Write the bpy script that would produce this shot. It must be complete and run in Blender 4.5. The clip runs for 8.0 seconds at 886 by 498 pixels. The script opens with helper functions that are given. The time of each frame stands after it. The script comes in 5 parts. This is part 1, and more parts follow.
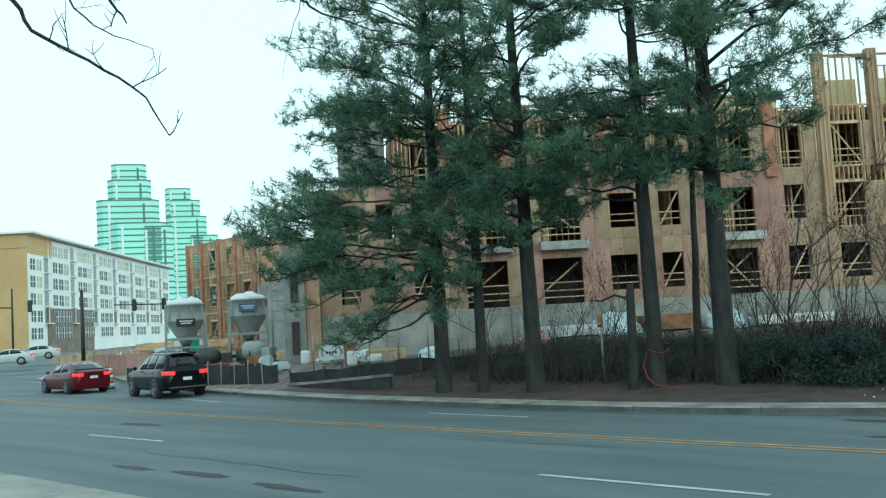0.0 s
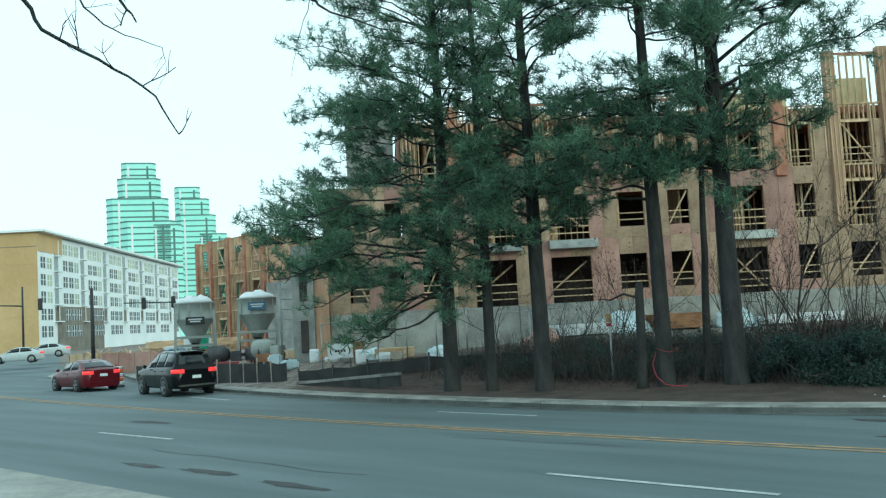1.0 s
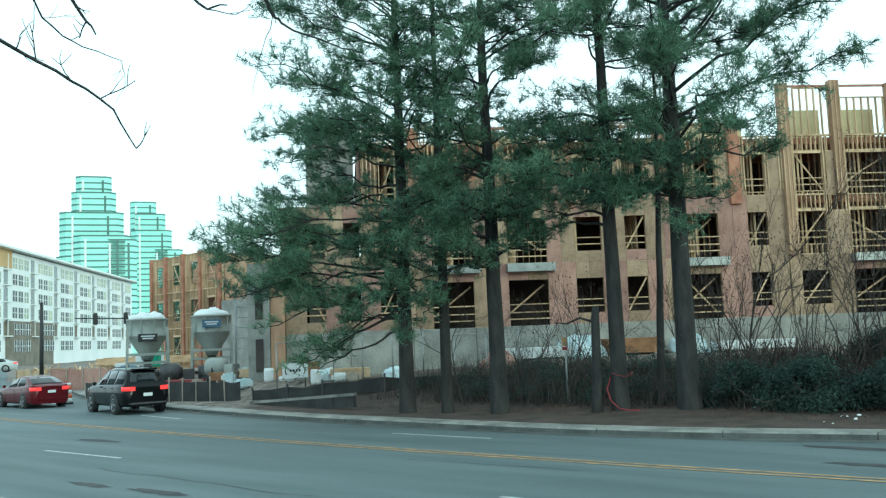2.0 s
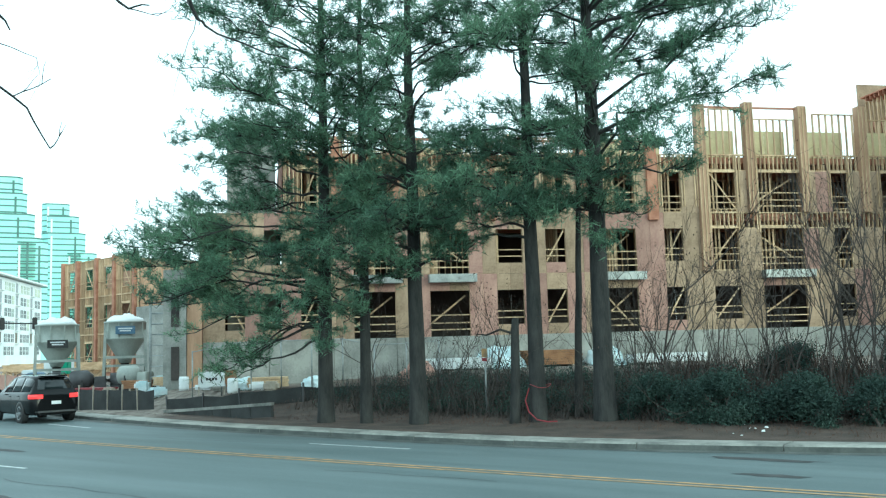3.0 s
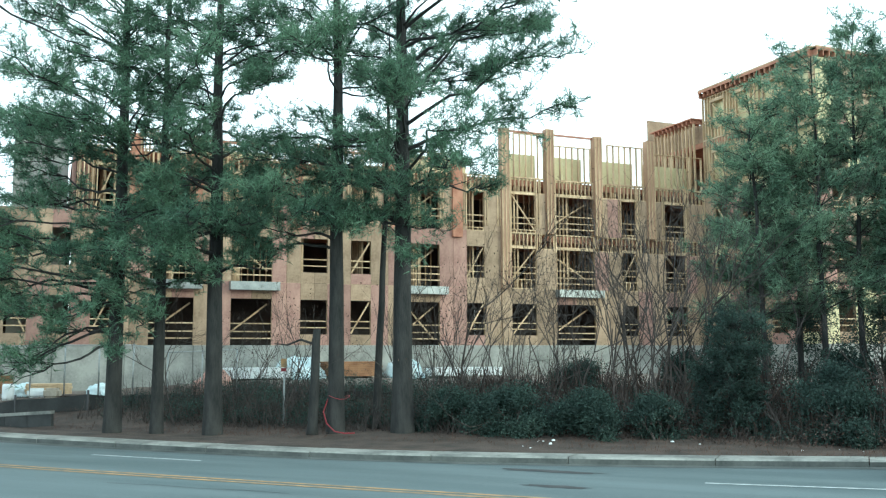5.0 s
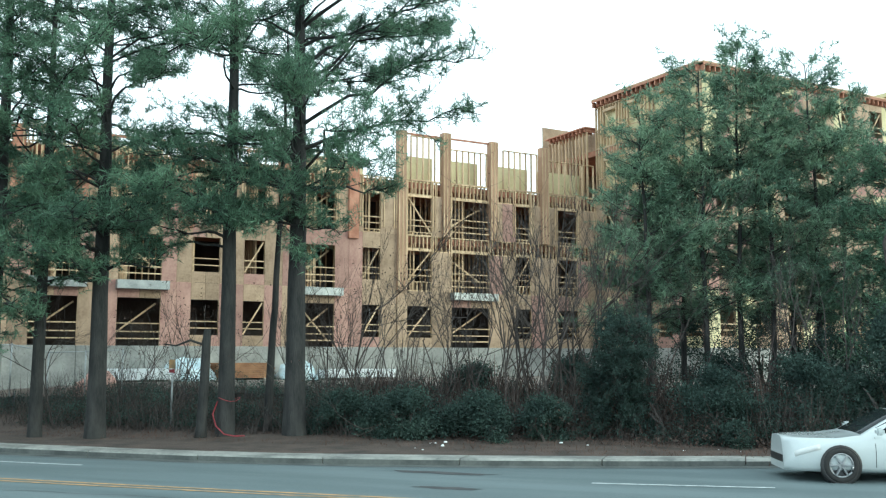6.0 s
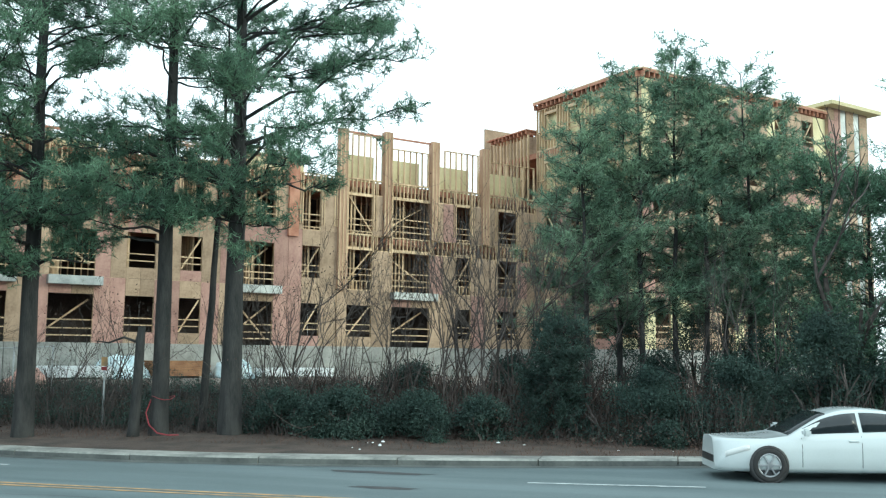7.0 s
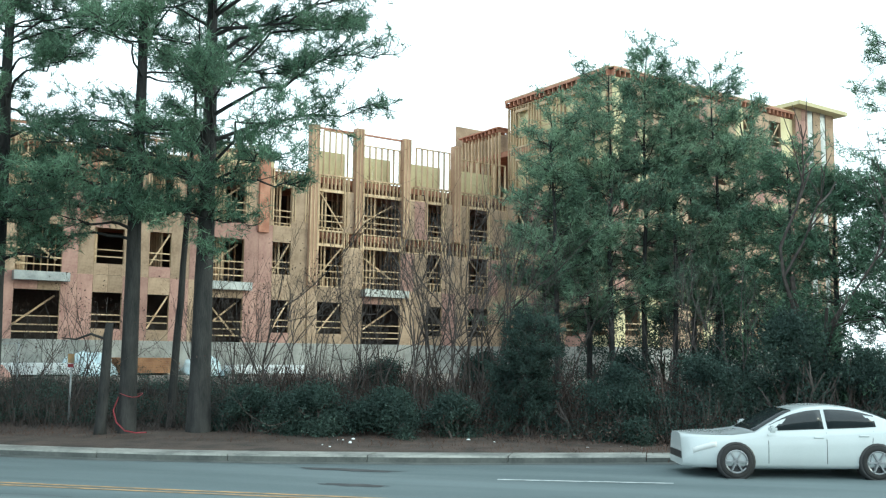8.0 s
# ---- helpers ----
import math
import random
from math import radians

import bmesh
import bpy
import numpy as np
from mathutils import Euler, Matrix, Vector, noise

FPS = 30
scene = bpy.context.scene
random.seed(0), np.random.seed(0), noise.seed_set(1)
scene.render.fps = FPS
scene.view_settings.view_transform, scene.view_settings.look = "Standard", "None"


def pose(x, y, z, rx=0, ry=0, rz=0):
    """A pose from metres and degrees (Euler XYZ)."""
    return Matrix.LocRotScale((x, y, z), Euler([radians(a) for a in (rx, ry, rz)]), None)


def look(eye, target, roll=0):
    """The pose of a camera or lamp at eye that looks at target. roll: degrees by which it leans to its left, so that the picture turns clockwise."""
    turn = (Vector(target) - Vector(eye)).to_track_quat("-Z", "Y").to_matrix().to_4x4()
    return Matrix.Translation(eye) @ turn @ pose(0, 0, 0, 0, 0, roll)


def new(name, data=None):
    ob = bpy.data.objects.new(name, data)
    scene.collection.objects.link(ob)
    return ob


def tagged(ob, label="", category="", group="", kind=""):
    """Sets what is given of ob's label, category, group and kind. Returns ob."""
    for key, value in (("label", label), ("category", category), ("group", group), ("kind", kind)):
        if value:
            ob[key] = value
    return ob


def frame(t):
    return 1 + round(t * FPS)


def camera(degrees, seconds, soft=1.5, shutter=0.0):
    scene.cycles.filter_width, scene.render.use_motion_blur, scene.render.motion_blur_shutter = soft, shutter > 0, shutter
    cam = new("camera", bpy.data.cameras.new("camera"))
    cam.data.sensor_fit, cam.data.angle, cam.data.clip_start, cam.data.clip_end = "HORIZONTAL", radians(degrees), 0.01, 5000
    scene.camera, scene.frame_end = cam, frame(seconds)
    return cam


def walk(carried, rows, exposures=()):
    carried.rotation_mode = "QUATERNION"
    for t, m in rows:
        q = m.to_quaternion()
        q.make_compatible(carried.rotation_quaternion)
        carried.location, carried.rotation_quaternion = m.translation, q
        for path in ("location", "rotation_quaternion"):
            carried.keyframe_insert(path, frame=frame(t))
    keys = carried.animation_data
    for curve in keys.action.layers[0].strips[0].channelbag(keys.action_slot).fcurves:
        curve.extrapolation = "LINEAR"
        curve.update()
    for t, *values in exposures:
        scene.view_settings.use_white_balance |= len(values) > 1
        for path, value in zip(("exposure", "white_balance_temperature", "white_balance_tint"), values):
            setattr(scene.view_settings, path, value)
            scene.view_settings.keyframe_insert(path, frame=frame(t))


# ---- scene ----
cam = camera(50.830, 8.0, soft=1.25)
EYE = (0.0, 0.0, 2.4)


def aim(azimuth, pitch, roll):
    """A camera pose at EYE: degrees clockwise from +y, upwards, and leaning to its right."""
    a, p = radians(azimuth), radians(pitch)
    way = Vector((math.sin(a) * math.cos(p), math.cos(a) * math.cos(p), math.sin(p)))
    return look(EYE, Vector(EYE) + way, roll)


PATH = [
    (0.0, aim(-43.000, 4.349, -3.324)),
    (0.5, aim(-43.279, 4.307, -3.333)),
    (1.0, aim(-43.538, 4.297, -3.237)),
    (1.5, aim(-42.689, 5.003, -2.761)),
    (3.0, aim(-36.096, 5.930, -1.631)),
    (3.5, aim(-33.248, 6.080, -1.252)),
    (4.0, aim(-30.374, 6.200, -0.671)),
    (4.5, aim(-27.411, 6.326, -0.327)),
    (6.0, aim(-17.685, 6.545, 0.083)),
    (6.5, aim(-15.372, 6.575, 0.472)),
    (7.0, aim(-14.004, 6.547, 0.550)),
    (7.5, aim(-12.844, 6.492, 0.656)),
    (8.0, aim(-12.217, 6.391, 0.593)),
]
walk(cam, PATH, exposures=[(0.0, -0.18, 4850, -20.0), (1.5, -0.08, 4850, -20.0), (3.0, 0.44, 4850, -19.0), (4.5, 0.65, 4950, -15.0), (6.0, 0.55, 5100, -10.0), (8.0, 0.54, 5150, -9.0)])


# ---- world and light ----
world = bpy.data.worlds.new("world")
scene.world = world
world.use_nodes = True
wn, wl = world.node_tree.nodes, world.node_tree.links
sky = wn.new("ShaderNodeTexSky")
sky.sky_type = "NISHITA"
sky.sun_disc = False
sky.sun_elevation, sky.sun_rotation = radians(15), radians(97)
sky.air_density, sky.dust_density, sky.ozone_density = 1.0, 4.0, 1.0
sky_gain = wn.new("ShaderNodeVectorMath")
sky_gain.operation = "SCALE"
sky_gain.inputs["Scale"].default_value = 0.03
cloud = wn.new("ShaderNodeVectorMath")
cloud.operation = "ADD"
cloud.inputs[1].default_value = (1.33, 1.24, 1.15)
wl.new(sky.outputs[0], sky_gain.inputs[0])
wl.new(sky_gain.outputs[0], cloud.inputs[0])
wl.new(cloud.outputs[0], wn["Background"].inputs["Color"])
wn["Background"].inputs["Strength"].default_value = 1.0

sun = new("sun", bpy.data.lights.new("sun", "SUN"))
sun.data.energy, sun.data.angle, sun.data.color = 0.7, radians(10), (1.0, 0.86, 0.64)
sun.matrix_world = look((100, 22, 34), (0, 36, 6))


# ---- materials ----
def material(name, low, high, rough=0.85, scale=3.0, fine=40.0, bump=0.2, metal=0.0, island=0.0, vary=0.0, stretch=(1, 1, 1)):
    """A mottled surface: two tones mixed by a broad and a fine noise, with relief."""
    m = bpy.data.materials.new(name)
    m.use_nodes = True
    n, l = m.node_tree.nodes, m.node_tree.links
    b = n["Principled BSDF"]
    b.inputs["Roughness"].default_value, b.inputs["Metallic"].default_value = rough, metal
    tc = n.new("ShaderNodeTexCoord")
    mp = n.new("ShaderNodeMapping")
    mp.inputs["Scale"].default_value = stretch
    l.new(tc.outputs["Object"], mp.inputs[0])
    broad, grain = n.new("ShaderNodeTexNoise"), n.new("ShaderNodeTexNoise")
    broad.inputs["Scale"].default_value, broad.inputs["Detail"].default_value = scale, 5
    grain.inputs["Scale"].default_value, grain.inputs["Detail"].default_value = fine, 3
    l.new(mp.outputs[0], broad.inputs["Vector"]), l.new(mp.outputs[0], grain.inputs["Vector"])
    mix = n.new("ShaderNodeMath")
    mix.operation = "MULTIPLY_ADD"
    mix.inputs[1].default_value, mix.inputs[2].default_value = 0.35, -0.17
    l.new(grain.outputs[0], mix.inputs[0])
    add = n.new("ShaderNodeMath")
    add.operation = "ADD"
    l.new(broad.outputs[0], add.inputs[0]), l.new(mix.outputs[0], add.inputs[1])
    ramp = n.new("ShaderNodeValToRGB")
    ramp.color_ramp.elements[0].position, ramp.color_ramp.elements[1].position = 0.32, 0.68
    ramp.color_ramp.elements[0].color, ramp.color_ramp.elements[1].color = (*low, 1), (*high, 1)
    l.new(add.outputs[0], ramp.inputs[0])
    out = ramp.outputs[0]
    if island or vary:
        if island:
            src = n.new("ShaderNodeNewGeometry").outputs["Random Per Island"]
        else:
            src = n.new("ShaderNodeObjectInfo").outputs["Random"]
        mr = n.new("ShaderNodeMapRange")
        k = island or vary
        mr.inputs["To Min"].default_value, mr.inputs["To Max"].default_value = 1 - k, 1 + k
        l.new(src, mr.inputs[0])
        sc = n.new("ShaderNodeVectorMath")
        sc.operation = "SCALE"
        l.new(out, sc.inputs[0]), l.new(mr.outputs[0], sc.inputs["Scale"])
        out = sc.outputs[0]
    l.new(out, b.inputs["Base Color"])
    if bump:
        bp = n.new("ShaderNodeBump")
        bp.inputs["Strength"].default_value, bp.inputs["Distance"].default_value = bump, 0.02
        l.new(grain.outputs[0], bp.inputs["Height"]), l.new(bp.outputs[0], b.inputs["Normal"])
    return m


def foliage(m, share=0.45):
    """Lets some light through leaves and needles."""
    n, l = m.node_tree.nodes, m.node_tree.links
    b, out = n["Principled BSDF"], n["Material Output"]
    t, mix = n.new("ShaderNodeBsdfTranslucent"), n.new("ShaderNodeMixShader")
    l.new(b.inputs["Base Color"].links[0].from_socket, t.inputs["Color"])
    mix.inputs[0].default_value = share
    l.new(b.outputs[0], mix.inputs[1]), l.new(t.outputs[0], mix.inputs[2]), l.new(mix.outputs[0], out.inputs["Surface"])
    return m


def ground_material():
    """Pine straw under the trees that gives way to pale trodden clay and gravel in the yard."""
    m = material("ground_cover", (0.034, 0.026, 0.021), (0.085, 0.06, 0.047), 0.95, 1.6, 24, 0.9)
    n, l = m.node_tree.nodes, m.node_tree.links
    b = n["Principled BSDF"]
    straw = b.inputs["Base Color"].links[0].from_socket
    tc = n.new("ShaderNodeTexCoord")
    sep = n.new("ShaderNodeSeparateXYZ")
    l.new(tc.outputs["Object"], sep.inputs[0])
    wob = n.new("ShaderNodeTexNoise")
    wob.inputs["Scale"].default_value, wob.inputs["Detail"].default_value = 0.35, 6
    l.new(tc.outputs["Object"], wob.inputs["Vector"])
    edge = n.new("ShaderNodeMath")
    edge.operation = "MULTIPLY_ADD"
    edge.inputs[1].default_value = 14.0
    l.new(wob.outputs[0], edge.inputs[0]), l.new(sep.outputs["X"], edge.inputs[2])
    left = n.new("ShaderNodeMapRange")
    left.inputs["From Min"].default_value, left.inputs["From Max"].default_value = -21.0, -25.0
    l.new(edge.outputs[0], left.inputs[0])
    deep = n.new("ShaderNodeMath")
    deep.operation = "MULTIPLY_ADD"
    deep.inputs[1].default_value = 8.0
    l.new(wob.outputs[0], deep.inputs[0]), l.new(sep.outputs["Y"], deep.inputs[2])
    back = n.new("ShaderNodeMapRange")
    back.inputs["From Min"].default_value, back.inputs["From Max"].default_value = 37.0, 39.0
    l.new(deep.outputs[0], back.inputs[0])
    most = n.new("ShaderNodeMath")
    most.operation = "MAXIMUM"
    l.new(left.outputs[0], most.inputs[0]), l.new(back.outputs[0], most.inputs[1])
    grit = n.new("ShaderNodeTexNoise")
    grit.inputs["Scale"].default_value, grit.inputs["Detail"].default_value = 2.5, 8
    l.new(tc.outputs["Object"], grit.inputs["Vector"])
    ramp = n.new("ShaderNodeValToRGB")
    ramp.color_ramp.elements[0].position, ramp.color_ramp.elements[1].position = 0.35, 0.65
    ramp.color_ramp.elements[0].color, ramp.color_ramp.elements[1].color = (0.1, 0.085, 0.07, 1), (0.26, 0.23, 0.2, 1)
    l.new(grit.outputs[0], ramp.inputs[0])
    mix = n.new("ShaderNodeMix")
    mix.data_type = "RGBA"
    l.new(most.outputs[0], mix.inputs[0]), l.new(straw, mix.inputs[6]), l.new(ramp.outputs[0], mix.inputs[7])
    l.new(mix.outputs[2], b.inputs["Base Color"])
    return m


def lamp_material(name, colour, strength):
    m = material(name, colour, colour, rough=0.3)
    b = m.node_tree.nodes["Principled BSDF"]
    b.inputs["Emission Color"].default_value, b.inputs["Emission Strength"].default_value = (*colour, 1), strength
    return m


ASPHALT = material("asphalt", (0.08, 0.107, 0.112), (0.127, 0.16, 0.166), 0.75, 0.9, 60, 0.3, stretch=(0.12, 1, 1))
PATCH = material("tar_patch", (0.03, 0.032, 0.035), (0.06, 0.06, 0.062), 0.8, 2, 50)
CONCRETE = material("concrete", (0.2, 0.205, 0.19), (0.37, 0.37, 0.34), 0.9, 0.8, 12)
KERB = material("kerb_concrete", (0.13, 0.135, 0.125), (0.33, 0.33, 0.3), 0.9, 1.1, 9)
# stain and the shade at the kerb's foot share this dark colour
GUTTER = material("stained_shaded_gutter", (0.05, 0.056, 0.054), (0.11, 0.118, 0.11), 0.9, 1.3, 14)
YELLOW = material("yellow_line", (0.2, 0.16, 0.1), (0.5, 0.31, 0.13), 0.8, 4, 60)
WHITE_LINE = material("white_line", (0.3, 0.33, 0.34), (0.55, 0.58, 0.58), 0.8, 5, 60)
STRAW = material("pine_straw", (0.055, 0.03, 0.022), (0.15, 0.085, 0.06), 0.95, 2.0, 30, 0.8)
BARK = material("pine_bark", (0.014, 0.0155, 0.0155), (0.045, 0.045, 0.043), 0.95, 5, 25, 1.0, stretch=(1, 1, 0.25))
TWIG = material("grey_twig", (0.036, 0.031, 0.029), (0.1, 0.084, 0.074), 0.9, 6, 30)
NEEDLE = material("pine_needles", (0.08, 0.15, 0.1), (0.18, 0.285, 0.175), 0.6, 0.6, 5, 0, island=0.5)
NEEDLE_TIP = material("pine_needles_light", (0.11, 0.19, 0.135), (0.25, 0.355, 0.225), 0.6, 0.6, 5, 0, island=0.5)
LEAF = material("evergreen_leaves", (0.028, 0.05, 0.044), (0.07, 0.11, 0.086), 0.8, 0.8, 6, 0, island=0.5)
for m in (NEEDLE, NEEDLE_TIP, LEAF):
    foliage(m)
GROUND = ground_material()
BROWN_LEAF = material("brown_leaves", (0.03, 0.021, 0.017), (0.08, 0.052, 0.04), 0.8, 1, 8, 0, island=0.5)
PLYWOOD = material("osb_sheathing", (0.24, 0.17, 0.11), (0.42, 0.31, 0.208), 0.85, 1.1, 9, 0.2, vary=0.2)
PINKBOARD = material("pink_sheathing", (0.265, 0.15, 0.124), (0.415, 0.262, 0.208), 0.85, 1.1, 9, 0.2, vary=0.16)
YELLOWBOARD = material("yellow_gypsum_and_sunlit_sheathing", (0.5, 0.45, 0.25), (0.66, 0.6, 0.36), 0.85, 0.7, 14, 0.15, vary=0.1)
LUMBER = material("lumber", (0.4, 0.28, 0.16), (0.64, 0.49, 0.31), 0.8, 2, 20, 0.2, island=0.22, stretch=(1, 1, 0.3))
REDWOOD = material("red_joists", (0.32, 0.14, 0.085), (0.48, 0.25, 0.16), 0.8, 2, 20, 0.2, island=0.22)
COLUMN = material("brown_column_boards", (0.32, 0.2, 0.125), (0.47, 0.31, 0.2), 0.85, 1.5, 16, 0.2, vary=0.2, stretch=(1, 1, 0.3))
# near-black tone that puts the shade of the rooms into the colour
DARK = material("interior_shade", (0.03, 0.028, 0.026), (0.07, 0.06, 0.055), 0.95, 1, 10)
METAL = material("galvanised_steel", (0.22, 0.24, 0.24), (0.4, 0.42, 0.42), 0.45, 2, 20, 0.1, metal=0.6)
BLACK = material("black_paint", (0.012, 0.012, 0.013), (0.03, 0.03, 0.03), 0.5, 4, 30)
WHITE = material("white_sheet", (0.62, 0.66, 0.67), (0.8, 0.82, 0.82), 0.7, 0.4, 10)


# ---- helpers for meshes ----
def part(name, bm, mat, parent=None, label=""):
    """Links a bmesh as one mesh object, under a parent if there is one."""
    me = bpy.data.meshes.new(name)
    bm.to_mesh(me)
    bm.free()
    for m in (mat if isinstance(mat, (list, tuple)) else [mat]):
        me.materials.append(m)
    ob = new(name, me)
    ob.parent = parent
    if label:
        ob["label"] = label
    return ob


def raw(name, verts, faces, mat, parent=None, label="", smooth=False):
    """A mesh object from arrays of vertices and faces."""
    me = bpy.data.meshes.new(name)
    me.from_pydata([tuple(v) for v in verts], [], [tuple(f) for f in faces])
    for m in (mat if isinstance(mat, (list, tuple)) else [mat]):
        me.materials.append(m)
    if smooth:
        me.shade_smooth()
    ob = new(name, me)
    ob.parent = parent
    if label:
        ob["label"] = label
    return ob


def box(bm, x0, x1, y0, y1, z0, z1, mi=0):
    v = [bm.verts.new(p) for p in ((x0, y0, z0), (x1, y0, z0), (x1, y1, z0), (x0, y1, z0), (x0, y0, z1), (x1, y0, z1), (x1, y1, z1), (x0, y1, z1))]
    for q in ((3, 2, 1, 0), (4, 5, 6, 7), (0, 1, 5, 4), (1, 2, 6, 5), (2, 3, 7, 6), (3, 0, 4, 7)):
        bm.faces.new([v[i] for i in q]).material_index = mi


def bar(bm, a, b, w, d=None, mi=0):
    """A squared bar from a to b, w wide and d deep."""
    a, b = Vector(a), Vector(b)
    way = (b - a).normalized()
    side = way.cross((0, 0, 1)) if abs(way.z) < 0.95 else way.cross((0, 1, 0))
    side.normalize()
    up = side.cross(way)
    side, up = side * w / 2, up * (d or w) / 2
    v = [bm.verts.new(p + s) for p in (a, b) for s in (side + up, side - up, -side - up, -side + up)]
    for q in ((0, 1, 2, 3), (7, 6, 5, 4), (0, 4, 5, 1), (1, 5, 6, 2), (2, 6, 7, 3), (3, 7, 4, 0)):
        bm.faces.new([v[i] for i in q]).material_index = mi


def tube(bm, points, radii, sides=6, mi=0, cap=True):
    """A round tapering tube along points."""
    rings = []
    for i, p in enumerate(points):
        p = Vector(p)
        way = (Vector(points[min(i + 1, len(points) - 1)]) - Vector(points[max(i - 1, 0)])).normalized()
        a = way.cross((0.31, 0.22, 0.92)) if abs(way.z) < 0.9 else way.cross((1, 0, 0))
        a.normalize()
        b = way.cross(a)
        r = radii[i] if hasattr(radii, "__len__") else radii
        rings.append([bm.verts.new(p + (a * math.cos(k) + b * math.sin(k)) * r) for k in (2 * math.pi * j / sides for j in range(sides))])
    for r0, r1 in zip(rings, rings[1:]):
        for j in range(sides):
            f = bm.faces.new((r0[j], r0[(j + 1) % sides], r1[(j + 1) % sides], r1[j]))
            f.material_index, f.smooth = mi, True
    if cap:
        bm.faces.new(rings[0][::-1]).material_index = mi
        bm.faces.new(rings[-1]).material_index = mi


def thing(name, label, category, group="", at=None, kind=""):
    ob = new(name)
    if at is not None:
        ob.matrix_world = at
    return tagged(ob, label, category, group, kind)


# ---- ground and road ----
def kerb_y(x):
    u = max(0.0, min(x + 10.5, 17.5))
    return 19.5 + 0.0055 * min((x + 14) ** 2, 900 + 40 * abs(x + 14) - 300) + 0.12 * u + 0.0045 * u * u


def strip(name, ya, yb, z, xs, mat, parent=None, thick=0.0):
    """A ribbon along the road between two lines, with a front face when it is thick."""
    vs, fs = [], []
    for x in xs:
        vs += [(x, ya(x), z), (x, yb(x), z)]
        if thick:
            vs += [(x, ya(x), z - thick)]
    k = 3 if thick else 2
    for i in range(len(xs) - 1):
        a = i * k
        fs.append((a, a + k, a + k + 1, a + 1))
        if thick:
            fs.append((a + 2, a + 2 + k, a + k, a))
    return raw(name, vs, fs, mat, parent)


def ground_z(x, y):
    """The site rises gently behind the road."""
    back = y - kerb_y(x)
    if back < 0:
        return -0.03
    s = max(0.0, min(1.0, (back - 1.0) / 17))
    hill = 1.15 * s * s * (3 - 2 * s)
    lower = max(0.0, min(1.0, (-38 - x) / 8))
    bench = max(0.0, min(1.0, (-22 - x) / 3)) * (1 - lower)
    r = max(0.0, min(1.0, (back - 2.6) / 2.4))
    return 0.12 + max(hill, 0.72 * r * bench) * (1 - 0.75 * lower)


def build_ground():
    xs = [-3500, -900, -300, -180] + [-140 + 4 * i for i in range(60)] + [110, 160, 300, 900, 3500]
    ys = [-3500, -600, -120, -20, 5, 18, 19.4] + [20 + 1.0 * i for i in range(40)] + [64, 72, 85, 110, 160, 300, 900, 3500]
    vs = []
    for y in ys:
        for x in xs:
            z = ground_z(x, y) if y > 19.4 and y > kerb_y(x) + 0.3 else -0.06
            if 20 < y < 60 and y > kerb_y(x) + 1.5 and -60 < x < 60:
                z += 0.10 * noise.noise((x * 0.5, y * 0.5, 0)) + 0.05 * noise.noise((x * 1.7, y * 1.7, 3))
            vs.append((x, y, z))
    n = len(xs)
    fs = [(j * n + i, j * n + i + 1, (j + 1) * n + i + 1, (j + 1) * n + i) for j in range(len(ys) - 1) for i in range(n - 1)]
    return tagged(raw("ground", vs, fs, GROUND, smooth=True), "brown earth covered with pine straw and dead leaves", "ground", kind="structure")


build_ground()
ROAD_X = [-400, -200, -120, -90] + [-76 + 4 * i for i in range(30)] + [60, 90, 200, 400]
tagged(strip("road", lambda x: 6.9, lambda x: kerb_y(x) + 0.05, 0.0, ROAD_X, ASPHALT), "worn grey asphalt road with faded lane lines", "road", kind="structure")
for off in (-0.13, 0.13):
    tagged(strip("road_marking", lambda x: 15.0 + off + 0.0018 * min((x + 12) ** 2, 3000) - 0.055, lambda x: 15.0 + off + 0.0018 * min((x + 12) ** 2, 3000) + 0.055, 0.008, ROAD_X, YELLOW),
           "worn double yellow centre line on the asphalt", "road marking", kind="structure")


def dash(x0, x1, y, bend):
    xs = [x0 + (x1 - x0) * i / 4 for i in range(5)]
    c = lambda x: y + bend * min((x + 14) ** 2, 1600)
    return tagged(strip("lane_dash", lambda x: c(x) - 0.06, lambda x: c(x) + 0.06, 0.008, xs, WHITE_LINE), "worn white lane dash on the asphalt", "road marking", "white lane dashes", kind="structure")


for i in range(-3, 8):
    dash(-8.8 - 14.4 * i, -5.2 - 14.4 * i, 11.25, 0.0)
    dash(-17.2 - 14.4 * i, -13.9 - 14.4 * i, 17.5, 0.0048)


def kerb_line():
    """The kerb in cast lengths with open joints."""
    line = thing("kerb", "weathered grey concrete kerb in cast lengths", "kerb", kind="structure")
    x = -60.0
    while x < 60:
        x1 = x + 3.0
        bm = bmesh.new()
        a, b = x + 0.012, x1 - 0.012
        drop = random.uniform(-0.008, 0.008)
        prof = ((-0.45, -0.1), (-0.43, 0.11), (-0.39, 0.145), (0.3, 0.15), (0.3, -0.1))
        vs = [[bm.verts.new((q, kerb_y(q) + dy, dz + drop)) for dy, dz in prof] for q in (a, (a + b) / 2, b)]
        for r0, r1 in zip(vs, vs[1:]):
            for j in range(5):
                # front face takes the dark tone: painted kerb shade along with stain
                bm.faces.new((r0[j], r0[(j + 1) % 5], r1[(j + 1) % 5], r1[j])).material_index = 1 if j == 0 else 0
        bm.faces.new(vs[0][::-1]), bm.faces.new(vs[-1])
        bmesh.ops.recalc_face_normals(bm, faces=bm.faces)
        part("kerb_stone", bm, (KERB, GUTTER), line)
        x = x1


kerb_line()
